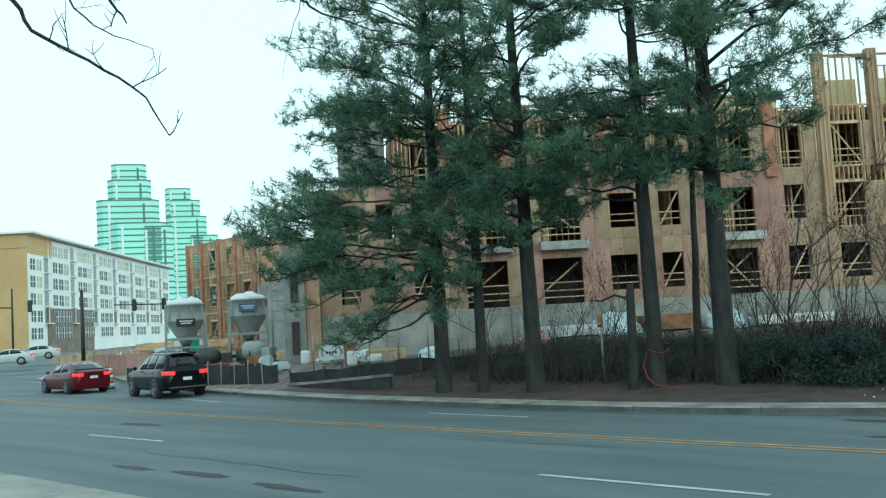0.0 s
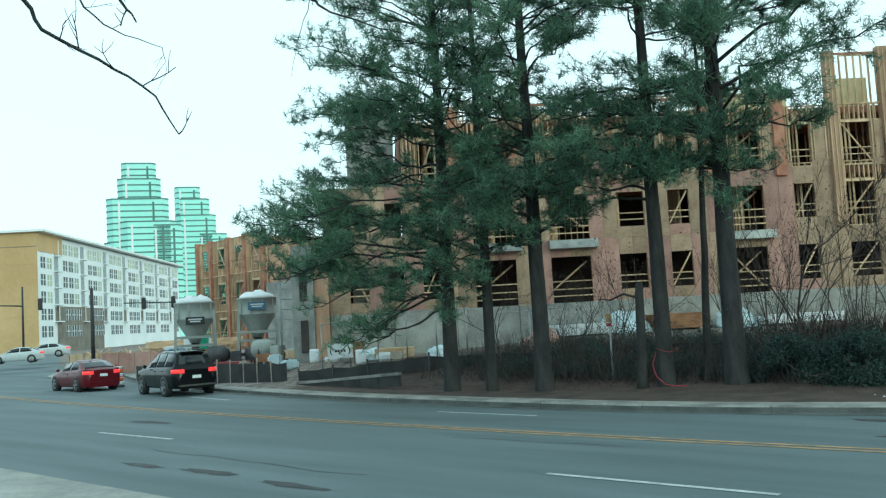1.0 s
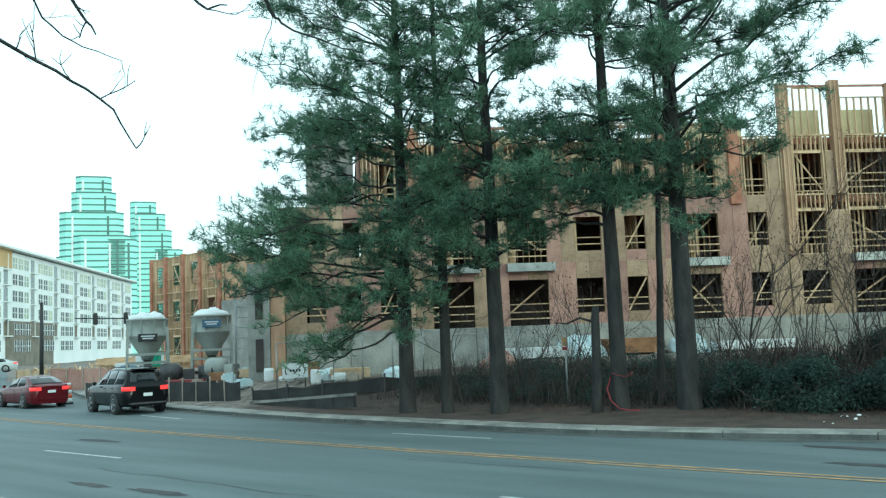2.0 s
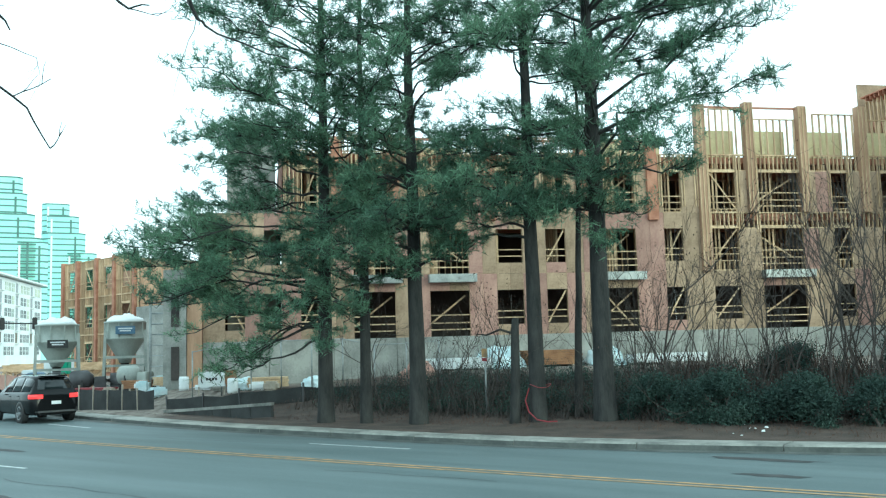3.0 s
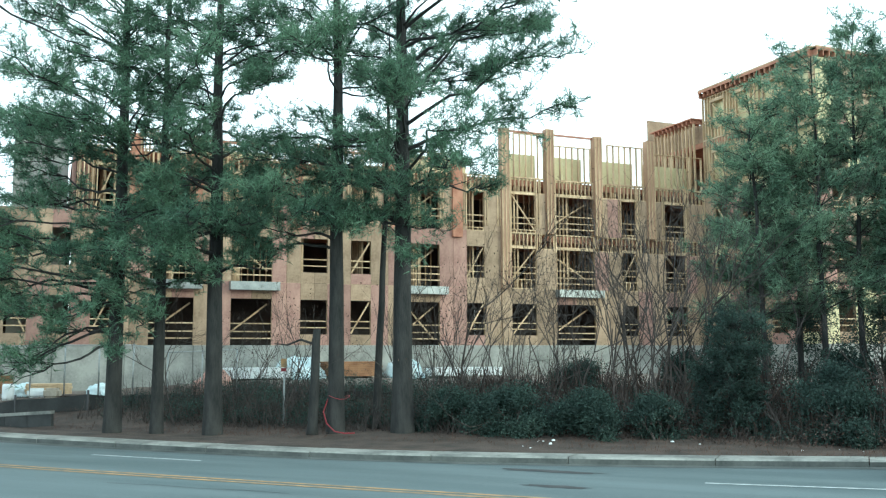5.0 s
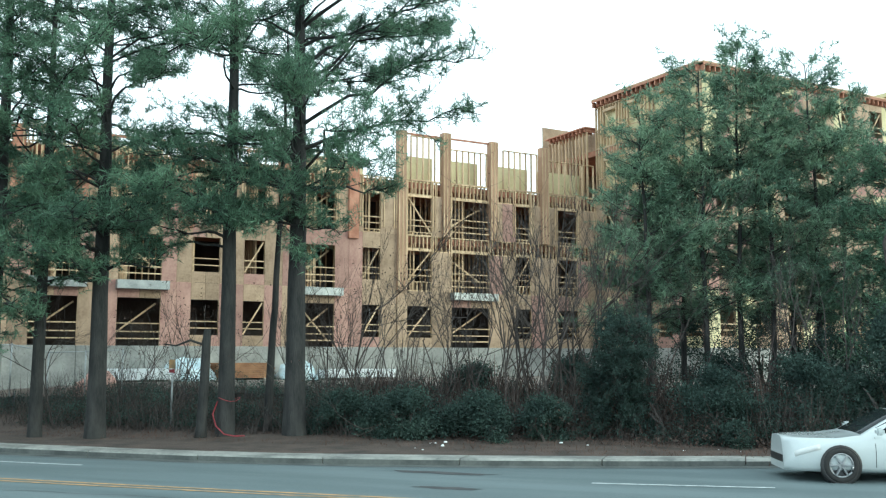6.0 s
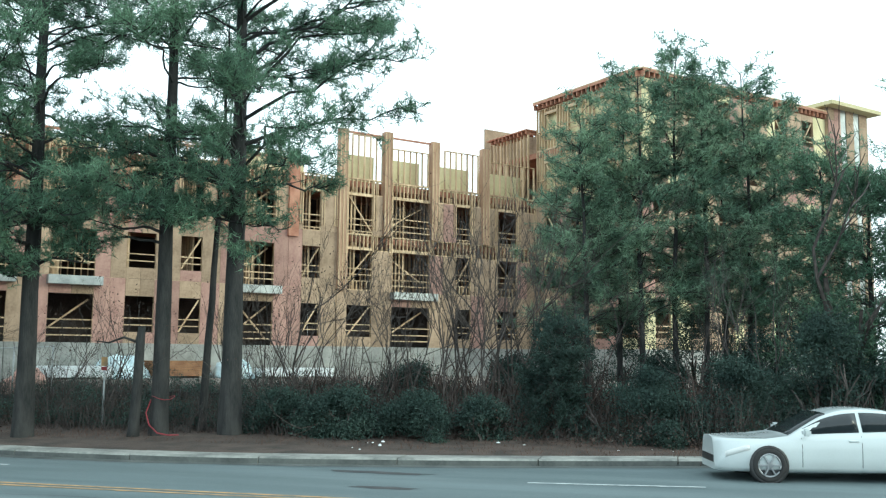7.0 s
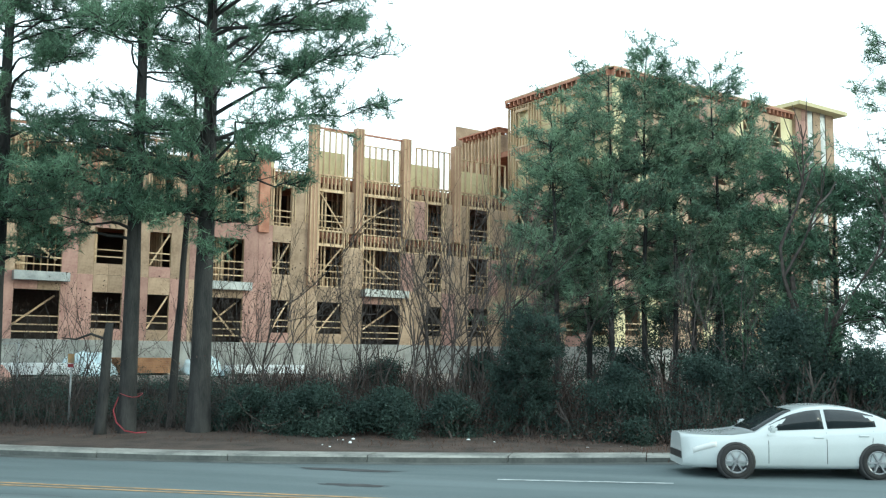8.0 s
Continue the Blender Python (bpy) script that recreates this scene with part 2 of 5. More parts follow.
tagged(strip("gutter", lambda x: kerb_y(x) - 0.85, lambda x: kerb_y(x) - 0.44, 0.007, [x for x in ROAD_X if -62 < x < 100], GUTTER), "stained concrete gutter along the kerb, darkened for kerb shade", "gutter", kind="structure")


def ribbon(name, points, width, lift, mat, label, cat):
    """A paved band that follows the ground along a line."""
    vs, fs = [], []
    pts = [Vector(p) for p in points]
    for i, p in enumerate(pts):
        d = (pts[min(i + 1, len(pts) - 1)] - pts[max(i - 1, 0)]).normalized()
        s = Vector((-d.y, d.x)) * width / 2
        for q in (p + s, p - s):
            vs.append((q.x, q.y, max(ground_z(q.x, q.y), 0.0) + lift))
    for i in range(len(pts) - 1):
        fs.append((2 * i + 1, 2 * i + 3, 2 * i + 2, 2 * i))
    return tagged(raw(name, vs, fs, mat), label, cat, kind="structure")


def steps_between(a, b, n):
    return [(a[0] + (b[0] - a[0]) * i / n, a[1] + (b[1] - a[1]) * i / n) for i in range(n + 1)]


ribbon("side_street", steps_between((-77, 27.5), (-190, 78), 30), 12.0, 0.02, ASPHALT, "grey asphalt side street leading off at the junction", "road")
ribbon("corner_pavement", [(-44, kerb_y(-44) + 1.4), (-50, kerb_y(-50) + 1.4), (-56, kerb_y(-56) + 1.3), (-60, 27.0), (-63, 28.2), (-68, 31), (-76, 35.2), (-90, 41.8)], 2.2, 0.05, CONCRETE, "pale concrete pavement at the corner", "pavement")
tagged(strip("near_pavement", lambda x: 3.5, lambda x: 6.85, 0.13, ROAD_X, CONCRETE), "pale concrete pavement beside the road", "pavement", kind="structure")


# ---- the timber building under construction ----
FLOORS = (2.85, 5.87, 8.9, 11.95)
building = thing("apartment_building", "timber-framed apartment building under construction on a concrete base", "building", at=pose(-17.0, 47.0, 0, 0, 0, 47))


def board(name, meshes, w, h, x, z, parent, mat, y=0.0):
    """One sheet of sheathing; sheets of one size share a mesh."""
    key = (round(w, 2), round(h, 2), mat.name)
    if key not in meshes:
        bm = bmesh.new()
        box(bm, 0.006, w - 0.006, -0.02, 0, 0.006, h - 0.006)
        me = bpy.data.meshes.new(name)
        bm.to_mesh(me)
        bm.free()
        me.materials.append(mat)
        meshes[key] = me
    ob = new(name, meshes[key])
    ob.parent = parent
    ob.location = (x, y - 0.004 * random.random(), z)
    return ob


BOARDS = {}


def sheet_run(parent, x0, x1, z0, z1, mats, y=0.0):
    """Fills a stretch of wall with sheets up to 1.3 m wide."""
    if x1 - x0 < 0.05 or z1 - z0 < 0.05:
        return
    n = max(1, math.ceil((x1 - x0) / 1.3))
    w = (x1 - x0) / n
    for i in range(n):
        board("sheathing_panel", BOARDS, w, z1 - z0, x0 + i * w, z0, parent, random.choice(mats), y)


def studs(bm, x0, x1, z0, z1, y0=0.0, y1=0.14, gap=0.4, plates=True):
    n = max(1, round((x1 - x0) / gap))
    for i in range(n + 1):
        x = x0 + (x1 - x0 - 0.045) * i / n
        box(bm, x, x + 0.045, y0, y1, z0 + 0.04, z1 - 0.04)
    if plates:
        box(bm, x0, x1, y0, y1, z0, z0 + 0.045)
        box(bm, x0, x1, y0, y1, z1 - 0.045, z1)


def storey(parent, x0, x1, z, top, holes, style, mats):
    """One storey's outer wall. holes: (start, end, sill, head, kind); style: sheathed or open."""
    bm = bmesh.new()
    edges, x = [], x0
    for a, b, sill, head, kind in holes:
        edges.append((x, a))
        x = b
    edges.append((x, x1))
    for a, b in edges:
        if style == "sheathed":
            sheet_run(parent, a, b, z, top, mats)
            if b - a > 0.1:
                studs(bm, a, b, z, top, 0.01, 0.15, 0.6)
        elif style == "framed":
            # sheets between stud packs, with a ladder of joist ends along the top
            head = top - 0.85
            sheet_run(parent, a, b, z, head if b - a > 0.7 else top, mats)
            studs(bm, a, b, head, top, 0.0, 0.14, 0.28)
            for q in (a + 0.02, a + 0.16, b - 0.2, b - 0.06):
                if a < q < b - 0.04:
                    box(bm, q, q + 0.05, -0.075, -0.024, head - 1.9 if z > 8 else head - 0.2, top)
        elif b - a > 0.1:
            studs(bm, a, b, z, top, 0.0, 0.14, 0.3)
            box(bm, a, b, 0.0, 0.14, z + 1.15, z + 1.2)
    for a, b, sill, head, kind in holes:
        if style == "sheathed":
            sheet_run(parent, a, b, z, sill, mats)
            sheet_run(parent, a, b, head, top, mats)
        else:
            if sill > z + 0.1:
                studs(bm, a, b, z, sill, 0, 0.14, 0.3)
            box(bm, a, b, 0.0, 0.14, head, head + 0.12)
            studs(bm, a, b, head + 0.12, top, 0, 0.14, 0.25)
        for s in (a - 0.05, b):
            box(bm, s, s + 0.05, -0.012, 0.14, sill, head)
        if kind == "balcony":
            for k in (0.3, 0.62, 1.0):
                box(bm, a, b, -0.06, -0.02, z + k, z + k + 0.055)
            m = 1 if random.random() < 0.7 else -1
            c = (a + b) / 2
            bar(bm, (c - m * (b - a) * 0.46, 0.7, z + 0.6), (c + m * (b - a) * 0.46, 0.7, head - 0.2), 0.04, 0.08)
            if z > 5:
                studs(bm, a - 0.6, b + 0.6, z, top - 0.38, 2.6, 2.7, 0.32)
            elif random.random() < 0.6:
                bar(bm, (c + m * (b - a) * 0.46, 0.62, z + 0.3), (c - m * (b - a) * 0.3, 0.62, head - 0.3), 0.04, 0.08)
        else:
            for k in (0.3, 0.62):
                box(bm, a, b, 0.03, 0.07, sill + k, sill + k + 0.05)
            if random.random() < 0.75:
                m = 1 if random.random() < 0.5 else -1
                c = (a + b) / 2
                bar(bm, (c + m * (b - a) * 0.45, 0.09, sill + 0.05), (c - m * (b - a) * 0.45, 0.09, head - 0.05), 0.04, 0.075)
    tagged(part("wall_framing", bm, LUMBER, parent, "pale sawn timber studs and braces"), kind="stuff")


def decks(parent, x0, x1, zs, depth=12.0):
    """Floor decks, a spine wall and cross walls of studs that close the shell."""
    for z in zs:
        bm = bmesh.new()
        box(bm, x0, x1, 0.55, depth, z - 0.36, z - 0.02)
        part("floor_deck", bm, REDWOOD, parent, "red-brown timber floor deck")
    # spine and core walls carry the rooms' shade in their near-black colour
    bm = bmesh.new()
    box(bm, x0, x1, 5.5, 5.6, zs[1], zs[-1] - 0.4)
    part("spine_wall", bm, DARK, parent, "spine wall coloured near-black for interior shade")
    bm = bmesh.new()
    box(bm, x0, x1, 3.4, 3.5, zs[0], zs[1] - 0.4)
    part("core_wall", bm, DARK, parent, "core wall coloured near-black for interior shade")
    bm = bmesh.new()
    x = x0 + 1.2
    while x < x1 - 0.5:
        for z, t in list(zip(zs, zs[1:]))[1:]:
            for y in np.arange(0.5, 5.4, 0.4):
                box(bm, x, x + 0.1, y, y + 0.045, z, t - 0.37)
        x += 3.1
    tagged(part("stud_wall", bm, LUMBER, parent), kind="stuff")


def w(a, b, z, kind="window"):
    sill, head = {2.85: (3.38, 5.05), 5.87: (6.4, 8.06), 8.9: (9.1, 11.02)}[z]
    return (a, b, z + 0.04 if kind == "balcony" else sill, head, kind)


PINK = [PLYWOOD, PINKBOARD]
TAN = [PLYWOOD, PLYWOOD, PLYWOOD, PLYWOOD, PINKBOARD]
OPEN_LEFT = [(-24.6, -23.7, "window"), (-22.8, -22.0, "window"), (-21.1, -20.3, "window"), (-18.6, -16.6, "balcony"), (-14.9, -12.95, "balcony"), (-11.55, -10.2, "window"), (-9.0, -7.95, "window"), (-6.1, -4.2, "balcony"), (-2.65, -1.62, "window")]
OPEN_RIGHT = [(0.0, 1.5, "window"), (2.75, 5.2, "balcony"), (7.0, 8.05, "window"), (9.98, 11.45, "window")]


def build_main(parent):
    for i, z in enumerate(FLOORS[:3]):
        top = FLOORS[i + 1]
        x0 = -25.6 if i < 2 else -21.9
        storey(parent, x0, -0.65, z, top, [w(a, b, z, k) for a, b, k in OPEN_LEFT if a > x0], "sheathed" if i < 2 else "framed", (PINK, PINK, TAN)[i])
        storey(parent, -0.6, 12.9, z, top, [w(a, b, z, k) for a, b, k in OPEN_RIGHT], "sheathed" if i < 1 else "framed", (TAN, TAN, TAN)[i])
    decks(parent, -25.6, -21.95, FLOORS[:3])
    decks(parent, -21.9, -0.65, FLOORS)
    decks(parent, -0.6, 12.9, FLOORS)
    # yellow sheathed rooms of the top storey, standing back from the front
    for a, b, t in ((-21.8, -19.5, 13.2), (-16, -12.5, 13.6), (-10.5, -6.5, 13.4), (-5.5, -1.5, 14.2)):
        sheet_run(parent, a, b, FLOORS[3], t - 0.9, [YELLOWBOARD], y=2.6)
    for a, b in ((0.2, 2.1), (2.7, 5.1), (6.2, 8.6), (9.3, 12.8)):
        sheet_run(parent, a, b, FLOORS[3], 13.5, [YELLOWBOARD], y=1.1)
        bm = bmesh.new()
        studs(bm, a, b, FLOORS[3], 14.3 + random.uniform(-0.4, 0.2), 0.0, 0.14, 0.42)
        part("parapet_framing", bm, LUMBER, parent)
    bm = bmesh.new()
    for a, b, t in ((-21.8, -20, 11.6), (-19.2, -16.5, 11.9), (-16, -12.3, 11.5), (-11, -7, 11.9), (-6.5, -3.3, 12.1)):
        studs(bm, a, b, FLOORS[3] - 0.1, t + 0.9, 0.3, 0.44, 0.45)
        studs(bm, a, a + 0.8, FLOORS[2], t + 0.9, -0.3, -0.15, 0.2)
    part("parapet_framing", bm, LUMBER, parent)
    for x, t in ((-0.7, 14.6), (2.05, 14.75), (5.15, 14.6), (8.7, 14.65)):
        bm = bmesh.new()
        box(bm, x + 0.05, x + 0.55, -0.22, 0.2, FLOORS[2] if x > 0 else FLOORS[1], t)
        col = part("column_framing", bm, COLUMN, parent, "built-up brown timber corner column")
        for k in range(3):
            bm = bmesh.new()
            box(bm, x + 0.06 + k * 0.21, x + 0.11 + k * 0.21, -0.26, -0.222, FLOORS[2] if x > 0 else FLOORS[1], t - 0.05)
            part("batten", bm, LUMBER, col)
    for x in (-19.6, -16.9, -12.1, -7.3, -3.5):
        bm = bmesh.new()
        box(bm, x, x + 0.55, -0.2, 0.2, FLOORS[2] - 0.4, 12.6)
        part("column_framing", bm, REDWOOD, parent, "red-brown timber corner column")
    for a, b in ((-20, -12.05), (-12, -3.5), (-0.6, 5.2)):
        bm = bmesh.new()
        box(bm, a, b, 0.0, 0.1, 12.5 if b < 0 else 14.45, 12.62 if b < 0 else 14.55)
        part("top_plate", bm, REDWOOD, parent)
    # balcony slabs with grey wrapping
    for a, b, k in OPEN_LEFT + OPEN_RIGHT:
        if k == "balcony":
            bm = bmesh.new()
            box(bm, a - 0.1, b + 0.3, -0.5, 0.1, FLOORS[1] - 0.42, FLOORS[1] - 0.02)
            part("balcony_slab", bm, METAL, parent, "grey-wrapped balcony slab")
    # concrete base with pour joints
    x = -25.6
    while x < 13.0:
        n = min(3.0, 13.0 - x)
        bm = bmesh.new()
        box(bm, x + 0.01, x + n - 0.01, -0.12, 0.3, -0.4, 2.85)
        bmesh.ops.bevel(bm, geom=bm.edges[:], offset=0.015, segments=1, affect="EDGES")
        part("base_wall", bm, CONCRETE, parent, "grey concrete base wall")
        x += 3.0
    # block-work stair shaft
    bm = bmesh.new()
    box(bm, -27.3, -26.3, -0.6, 4.5, -0.4, 6.2)
    box(bm, -24.6, -22.2, 3.0, 7.0, -0.4, 13.6)
    part("stair_shaft", bm, CONCRETE, parent, "grey block-work stair shaft")
    # near-black plates on the shaft face stand in for shaded openings
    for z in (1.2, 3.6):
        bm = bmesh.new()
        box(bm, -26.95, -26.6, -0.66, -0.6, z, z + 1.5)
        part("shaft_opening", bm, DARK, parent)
    bm = bmesh.new()
    box(bm, -26.28, -25.62, -0.4, 4.5, -0.4, 6.6)
    part("shaft_infill", bm, COLUMN, parent, "brown boarded infill beside the shaft")
    # sheathed end wall of the front range
    bm = bmesh.new()
    box(bm, -25.75, -25.6, 0.2, 12, 2.8, 8.9)
    box(bm, -22.05, -21.92, 0.2, 12, 8.9, 11.9)
    part("end_wall", bm, PINKBOARD, parent, "pink sheathed end wall")


def build_wing(parent):
    """The taller wing: its return wall and its front, with their stepped eaves."""
    base = Matrix.Translation((12.95, 0, 0)) @ pose(0, 0, 0, 0, 0, -90)
    side = new("wing_side")
    side.parent, side.matrix_basis = parent, base
    front = new("wing_front")
    front.parent, front.matrix_basis = parent, Matrix.Translation((13.0, -8.95, 0))
    levels = (2.85, 5.87, 8.9, 11.95, 15.0, 17.6)
    for ob, x0, x1, step in ((side, 0.0, 8.9, 2.2), (front, 0.02, 16.2, 2.6)):
        for i in range(5):
            z, top = levels[i], levels[i + 1]
            hs, x = [], x0 + 0.8
            while x + 1.2 < x1:
                hs.append((x, x + 1.15, z + 0.6, min(z + 2.2, top - 0.3), "window"))
                x += step
            # yellow boards in the mix paint warm light onto the wing
            storey(ob, x0, x1, z, top, hs, "sheathed" if ob is front or i < 3 else "open", [YELLOWBOARD, PLYWOOD, PLYWOOD, PINKBOARD])
        if ob is side:
            # yellow sheets behind the studs put sunlight under the eave into the colour
            sheet_run(ob, x0, x1, levels[3], levels[5], [YELLOWBOARD], y=0.32)
        bm = bmesh.new()
        for x in np.arange(x0, x1 + 0.3, 0.4):
            box(bm, x, x + 0.06, -0.22, 0.6, 17.62, 17.95)
        box(bm, x0 - 0.05, x1 + 0.05, -0.24, -0.2, 17.9, 18.05)
        tagged(part("eave", bm, REDWOOD, ob, "red-brown eave of open joists"), kind="stuff")
        bm = bmesh.new()
        box(bm, x0 - 0.05, x1 + 0.05, -0.24, 6.0, 18.05, 18.12)
        part("roof_deck", bm, LUMBER, ob)
        bm = bmesh.new()
        box(bm, x0, x1, -0.1, 0.2, -0.4, 2.85)
        part("base_wall", bm, CONCRETE, ob)
    bm = bmesh.new()
    for z in levels[:5]:
        box(bm, 13.0, 33.2, -8.7, 6.0, z - 0.35, z - 0.02)
    part("floor_deck", bm, REDWOOD, parent)
    bm = bmesh.new()
    box(bm, 17.0, 17.1, -6.0, 6.0, 2.85, 17.6)
    box(bm, 17.0, 33.2, -5.5, -5.4, 2.85, 17.6)
    part("spine_wall", bm, PLYWOOD, parent)
    # lower stepped roof behind the main front
    bm = bmesh.new()
    for y in np.arange(0.2, 4.2, 0.4):
        box(bm, 12.25, 13.2, y, y + 0.06, 16.1, 16.35)
    box(bm, 12.22, 13.2, 0.1, 4.3, 16.35, 16.42)
    tagged(part("eave", bm, REDWOOD, parent, "red-brown eave of open joists"), kind="stuff")
    bm = bmesh.new()
    for y in np.arange(0.2, 4.2, 0.35):
        box(bm, 12.4, 12.54, y, y + 0.05, 12.0, 16.1)
    tagged(part("wall_framing", bm, LUMBER, parent), kind="stuff")
    bm = bmesh.new()
    box(bm, 12.95, 17.0, 5.5, 5.6, 2.85, 17.6)
    part("spine_wall", bm, PLYWOOD, parent)
    # end pavilion with a flat overhanging roof
    for a, b, y in ((29.2, 33.4, -9.2),):
        for z, t in zip(levels, levels[1:] + (18.4,)):
            sheet_run(parent, a, a + 1.3, z, t, [PLYWOOD, PINKBOARD], y=y)
            sheet_run(parent, a + 1.9, a + 2.7, z, t, [PLYWOOD], y=y)
            sheet_run(parent, a + 3.3, b, z, t, [PLYWOOD], y=y)
        bm = bmesh.new()
        box(bm, a + 1.3, a + 1.9, y + 0.02, y + 0.1, 2.85, 18.4)
        box(bm, a + 2.7, a + 3.3, y + 0.02, y + 0.1, 2.85, 18.4)
        part("window_strip", bm, METAL, parent, "pale strip of window bays")
        bm = bmesh.new()
        box(bm, a - 0.5, b + 0.6, y - 0.7, y + 6, 18.4, 18.65)
        part("roof_deck", bm, YELLOWBOARD, parent)
        bm = bmesh.new()
        box(bm, b - 0.1, b, y + 0.03, y + 6, -0.4, 18.4)
        box(bm, a, a + 0.1, y + 0.03, y + 6, -0.4, 18.4)
        part("end_wall", bm, PLYWOOD, parent)


build_main(building)
build_wing(building)


# ---- trees ----
def unit(v):
    return v / (np.linalg.norm(v, axis=-1, keepdims=True) + 1e-9)


def tube_arrays(points, radii, sides, verts, faces):
    """Adds a tapering tube to lists of vertices and faces."""
    points = np.asarray(points, float)
    way = unit(np.gradient(points, axis=0))
    ref = np.where(np.abs(way[:, 2:3]) > 0.9, (1.0, 0, 0), (0.2, 0.1, 0.97))
    a = unit(np.cross(way, ref))
    b = np.cross(way, a)
    ang = np.arange(sides) * 2 * np.pi / sides
    base = len(verts)
    for p, u, v, r in zip(points, a, b, radii):
        verts.extend(p + r * (np.cos(k) * u + np.sin(k) * v) for k in ang)
    for i in range(len(points) - 1):
        for j in range(sides):
            k = (j + 1) % sides
            faces.append((base + i * sides + j, base + i * sides + k, base + (i + 1) * sides + k, base + (i + 1) * sides + j))


def tufts(rng, centres, ways, length, count, width):
    """Needles that fan out round each twig end: thin triangles."""
    c = np.repeat(centres, count, 0)
    w = np.repeat(ways, count, 0)
    n = len(c)
    out = unit(rng.normal(size=(n, 3)) * 0.75 + w * 0.75 + np.array((0, 0, 0.12)))
    start = c - w * rng.uniform(0, 0.35, (n, 1)) * 1.1
    tip = start + out * (length * rng.uniform(0.65, 1.15, (n, 1)))
    side = unit(np.cross(out, rng.normal(size=(n, 3)))) * width / 2
    verts = np.stack((start - side, start + side, tip), 1).reshape(-1, 3)
    return verts, np.arange(3 * n).reshape(-1, 3)


def mesh_arrays(name, verts, tris, mat, parent):
    me = bpy.data.meshes.new(name)
    verts, tris = np.asarray(verts, np.float32), np.asarray(tris, np.int32)
    me.vertices.add(len(verts))
    me.vertices.foreach_set("co", verts.ravel())
    me.loops.add(tris.size)
    me.loops.foreach_set("vertex_index", tris.ravel())
    me.polygons.add(len(tris))
    me.polygons.foreach_set("loop_start", np.arange(0, tris.size, tris.shape[1], dtype=np.int32))
    me.update(calc_edges=True)
    for m in (mat if isinstance(mat, (list, tuple)) else [mat]):
        me.materials.append(m)
    ob = new(name, me)
    ob.parent = parent
    return ob


def pine(seed, x, y, height, radius, crown, reach, limbs, lean=(0, 0), bias=(0, 0), tuft=0.23, needles=14, density=1.18, droop=0.25, label="tall pine with a dark bark trunk and green needles", extra=(), group="roadside pines", flat=0.72, inner=0.4, leaf=None, blade=0.021):
    """A pine: bent trunk, whorls of limbs with side twigs, and tufts of needles at the twigs' ends.
    bias: how much longer limbs grow towards +x and +y. extra: limbs of their own (height, azimuth in degrees, length, rise)."""
    rng = np.random.default_rng(seed)
    z0 = ground_z(x, y) - 0.15
    tree = thing("pine_tree", label, "tree", group, at=pose(x, y, z0))
    hs = np.linspace(0, height, 14)
    wob = np.cumsum(rng.normal(0, 0.05, (14, 2)), 0) * np.linspace(0, 1, 14)[:, None]
    path = np.stack((lean[0] * hs / height + wob[:, 0], lean[1] * hs / height + wob[:, 1], hs), 1)
    rad = radius * (1 - 0.86 * (hs / height) ** 1.1) * (1 + 0.18 * np.exp(-hs / 0.4))
    tv, tf = [], []
    tube_arrays(path, rad, 10, tv, tf)
    trunk = raw("trunk", tv, tf, BARK, tree, smooth=True)
    bv, bf, ends, ways = [], [], [], []

    def limb(z, az, length, rise, r):
        start = np.array([np.interp(z, hs, path[:, k]) for k in range(3)])
        d = np.array((np.cos(az), np.sin(az), 0.0))
        n = 11
        s = np.linspace(0, 1, n)
        walk_off = np.cumsum(rng.normal(0, 0.028 * length, (n, 3)), 0) * np.minimum(1, s * 3)[:, None]
        zz = (rise + 0.25) * length * s - (droop + 0.35) * length * s ** 2 + 0.24 * length * s ** 3
        p = start + np.outer(s * length, d) + walk_off + np.stack((0 * s, 0 * s, zz), 1)
        tube_arrays(p, r * (1 - 0.88 * s ** 0.8) + 0.005, 5, bv, bf)
        for q in np.sort(rng.uniform(inner * 0.8, 1.0, max(3, int(length * 2.6 * density)))):
            b0 = np.array([np.interp(q, s, p[:, k]) for k in range(3)])
            turn = rng.choice((-1, 1)) * rng.uniform(0.2, 1.1)
            d2 = unit(np.array((d[0] * np.cos(turn) - d[1] * np.sin(turn), d[0] * np.sin(turn) + d[1] * np.cos(turn), rng.normal(0.25, 0.4) * flat)))
            l2 = (0.35 + 0.36 * length * (1.15 - q)) * rng.uniform(0.6, 1.25)
            m2 = b0 + d2 * l2 * 0.5 + rng.normal(0, 0.06, 3)
            e = b0 + d2 * l2 + rng.normal(0, 0.08, 3) + (0, 0, 0.12 * l2)
            tube_arrays((b0, m2, e), (r * 0.22 + 0.006, 0.011, 0.004), 3, bv, bf)
            for f in rng.uniform(0.15, 1.0, max(3, int(l2 * 5.5 * density))):
                c = b0 + (e - b0) * f
                d3 = unit(d2 * 0.8 + rng.normal(0, 0.75, 3) * (1, 1, flat + 0.1) + (0, 0, 0.2))
                l3 = rng.uniform(0.12, 0.5)
                e3 = c + d3 * l3
                tube_arrays((c, e3), (0.006, 0.003), 3, bv, bf)
                for g in (0.55, 1.0):
                    o = unit(d3 + rng.normal(0, 0.5, 3))
                    ends.append(c + d3 * l3 * g + o * 0.04)
                    ways.append(o)
        ends.append(p[-1]), ways.append(unit(d + (0, 0, 0.3)))

    for _ in range(limbs):
        z = crown + (height - crown) * rng.uniform(0, 1) ** 0.9
        az = rng.uniform(0, 2 * np.pi)
        top = (z - crown) / (height - crown)
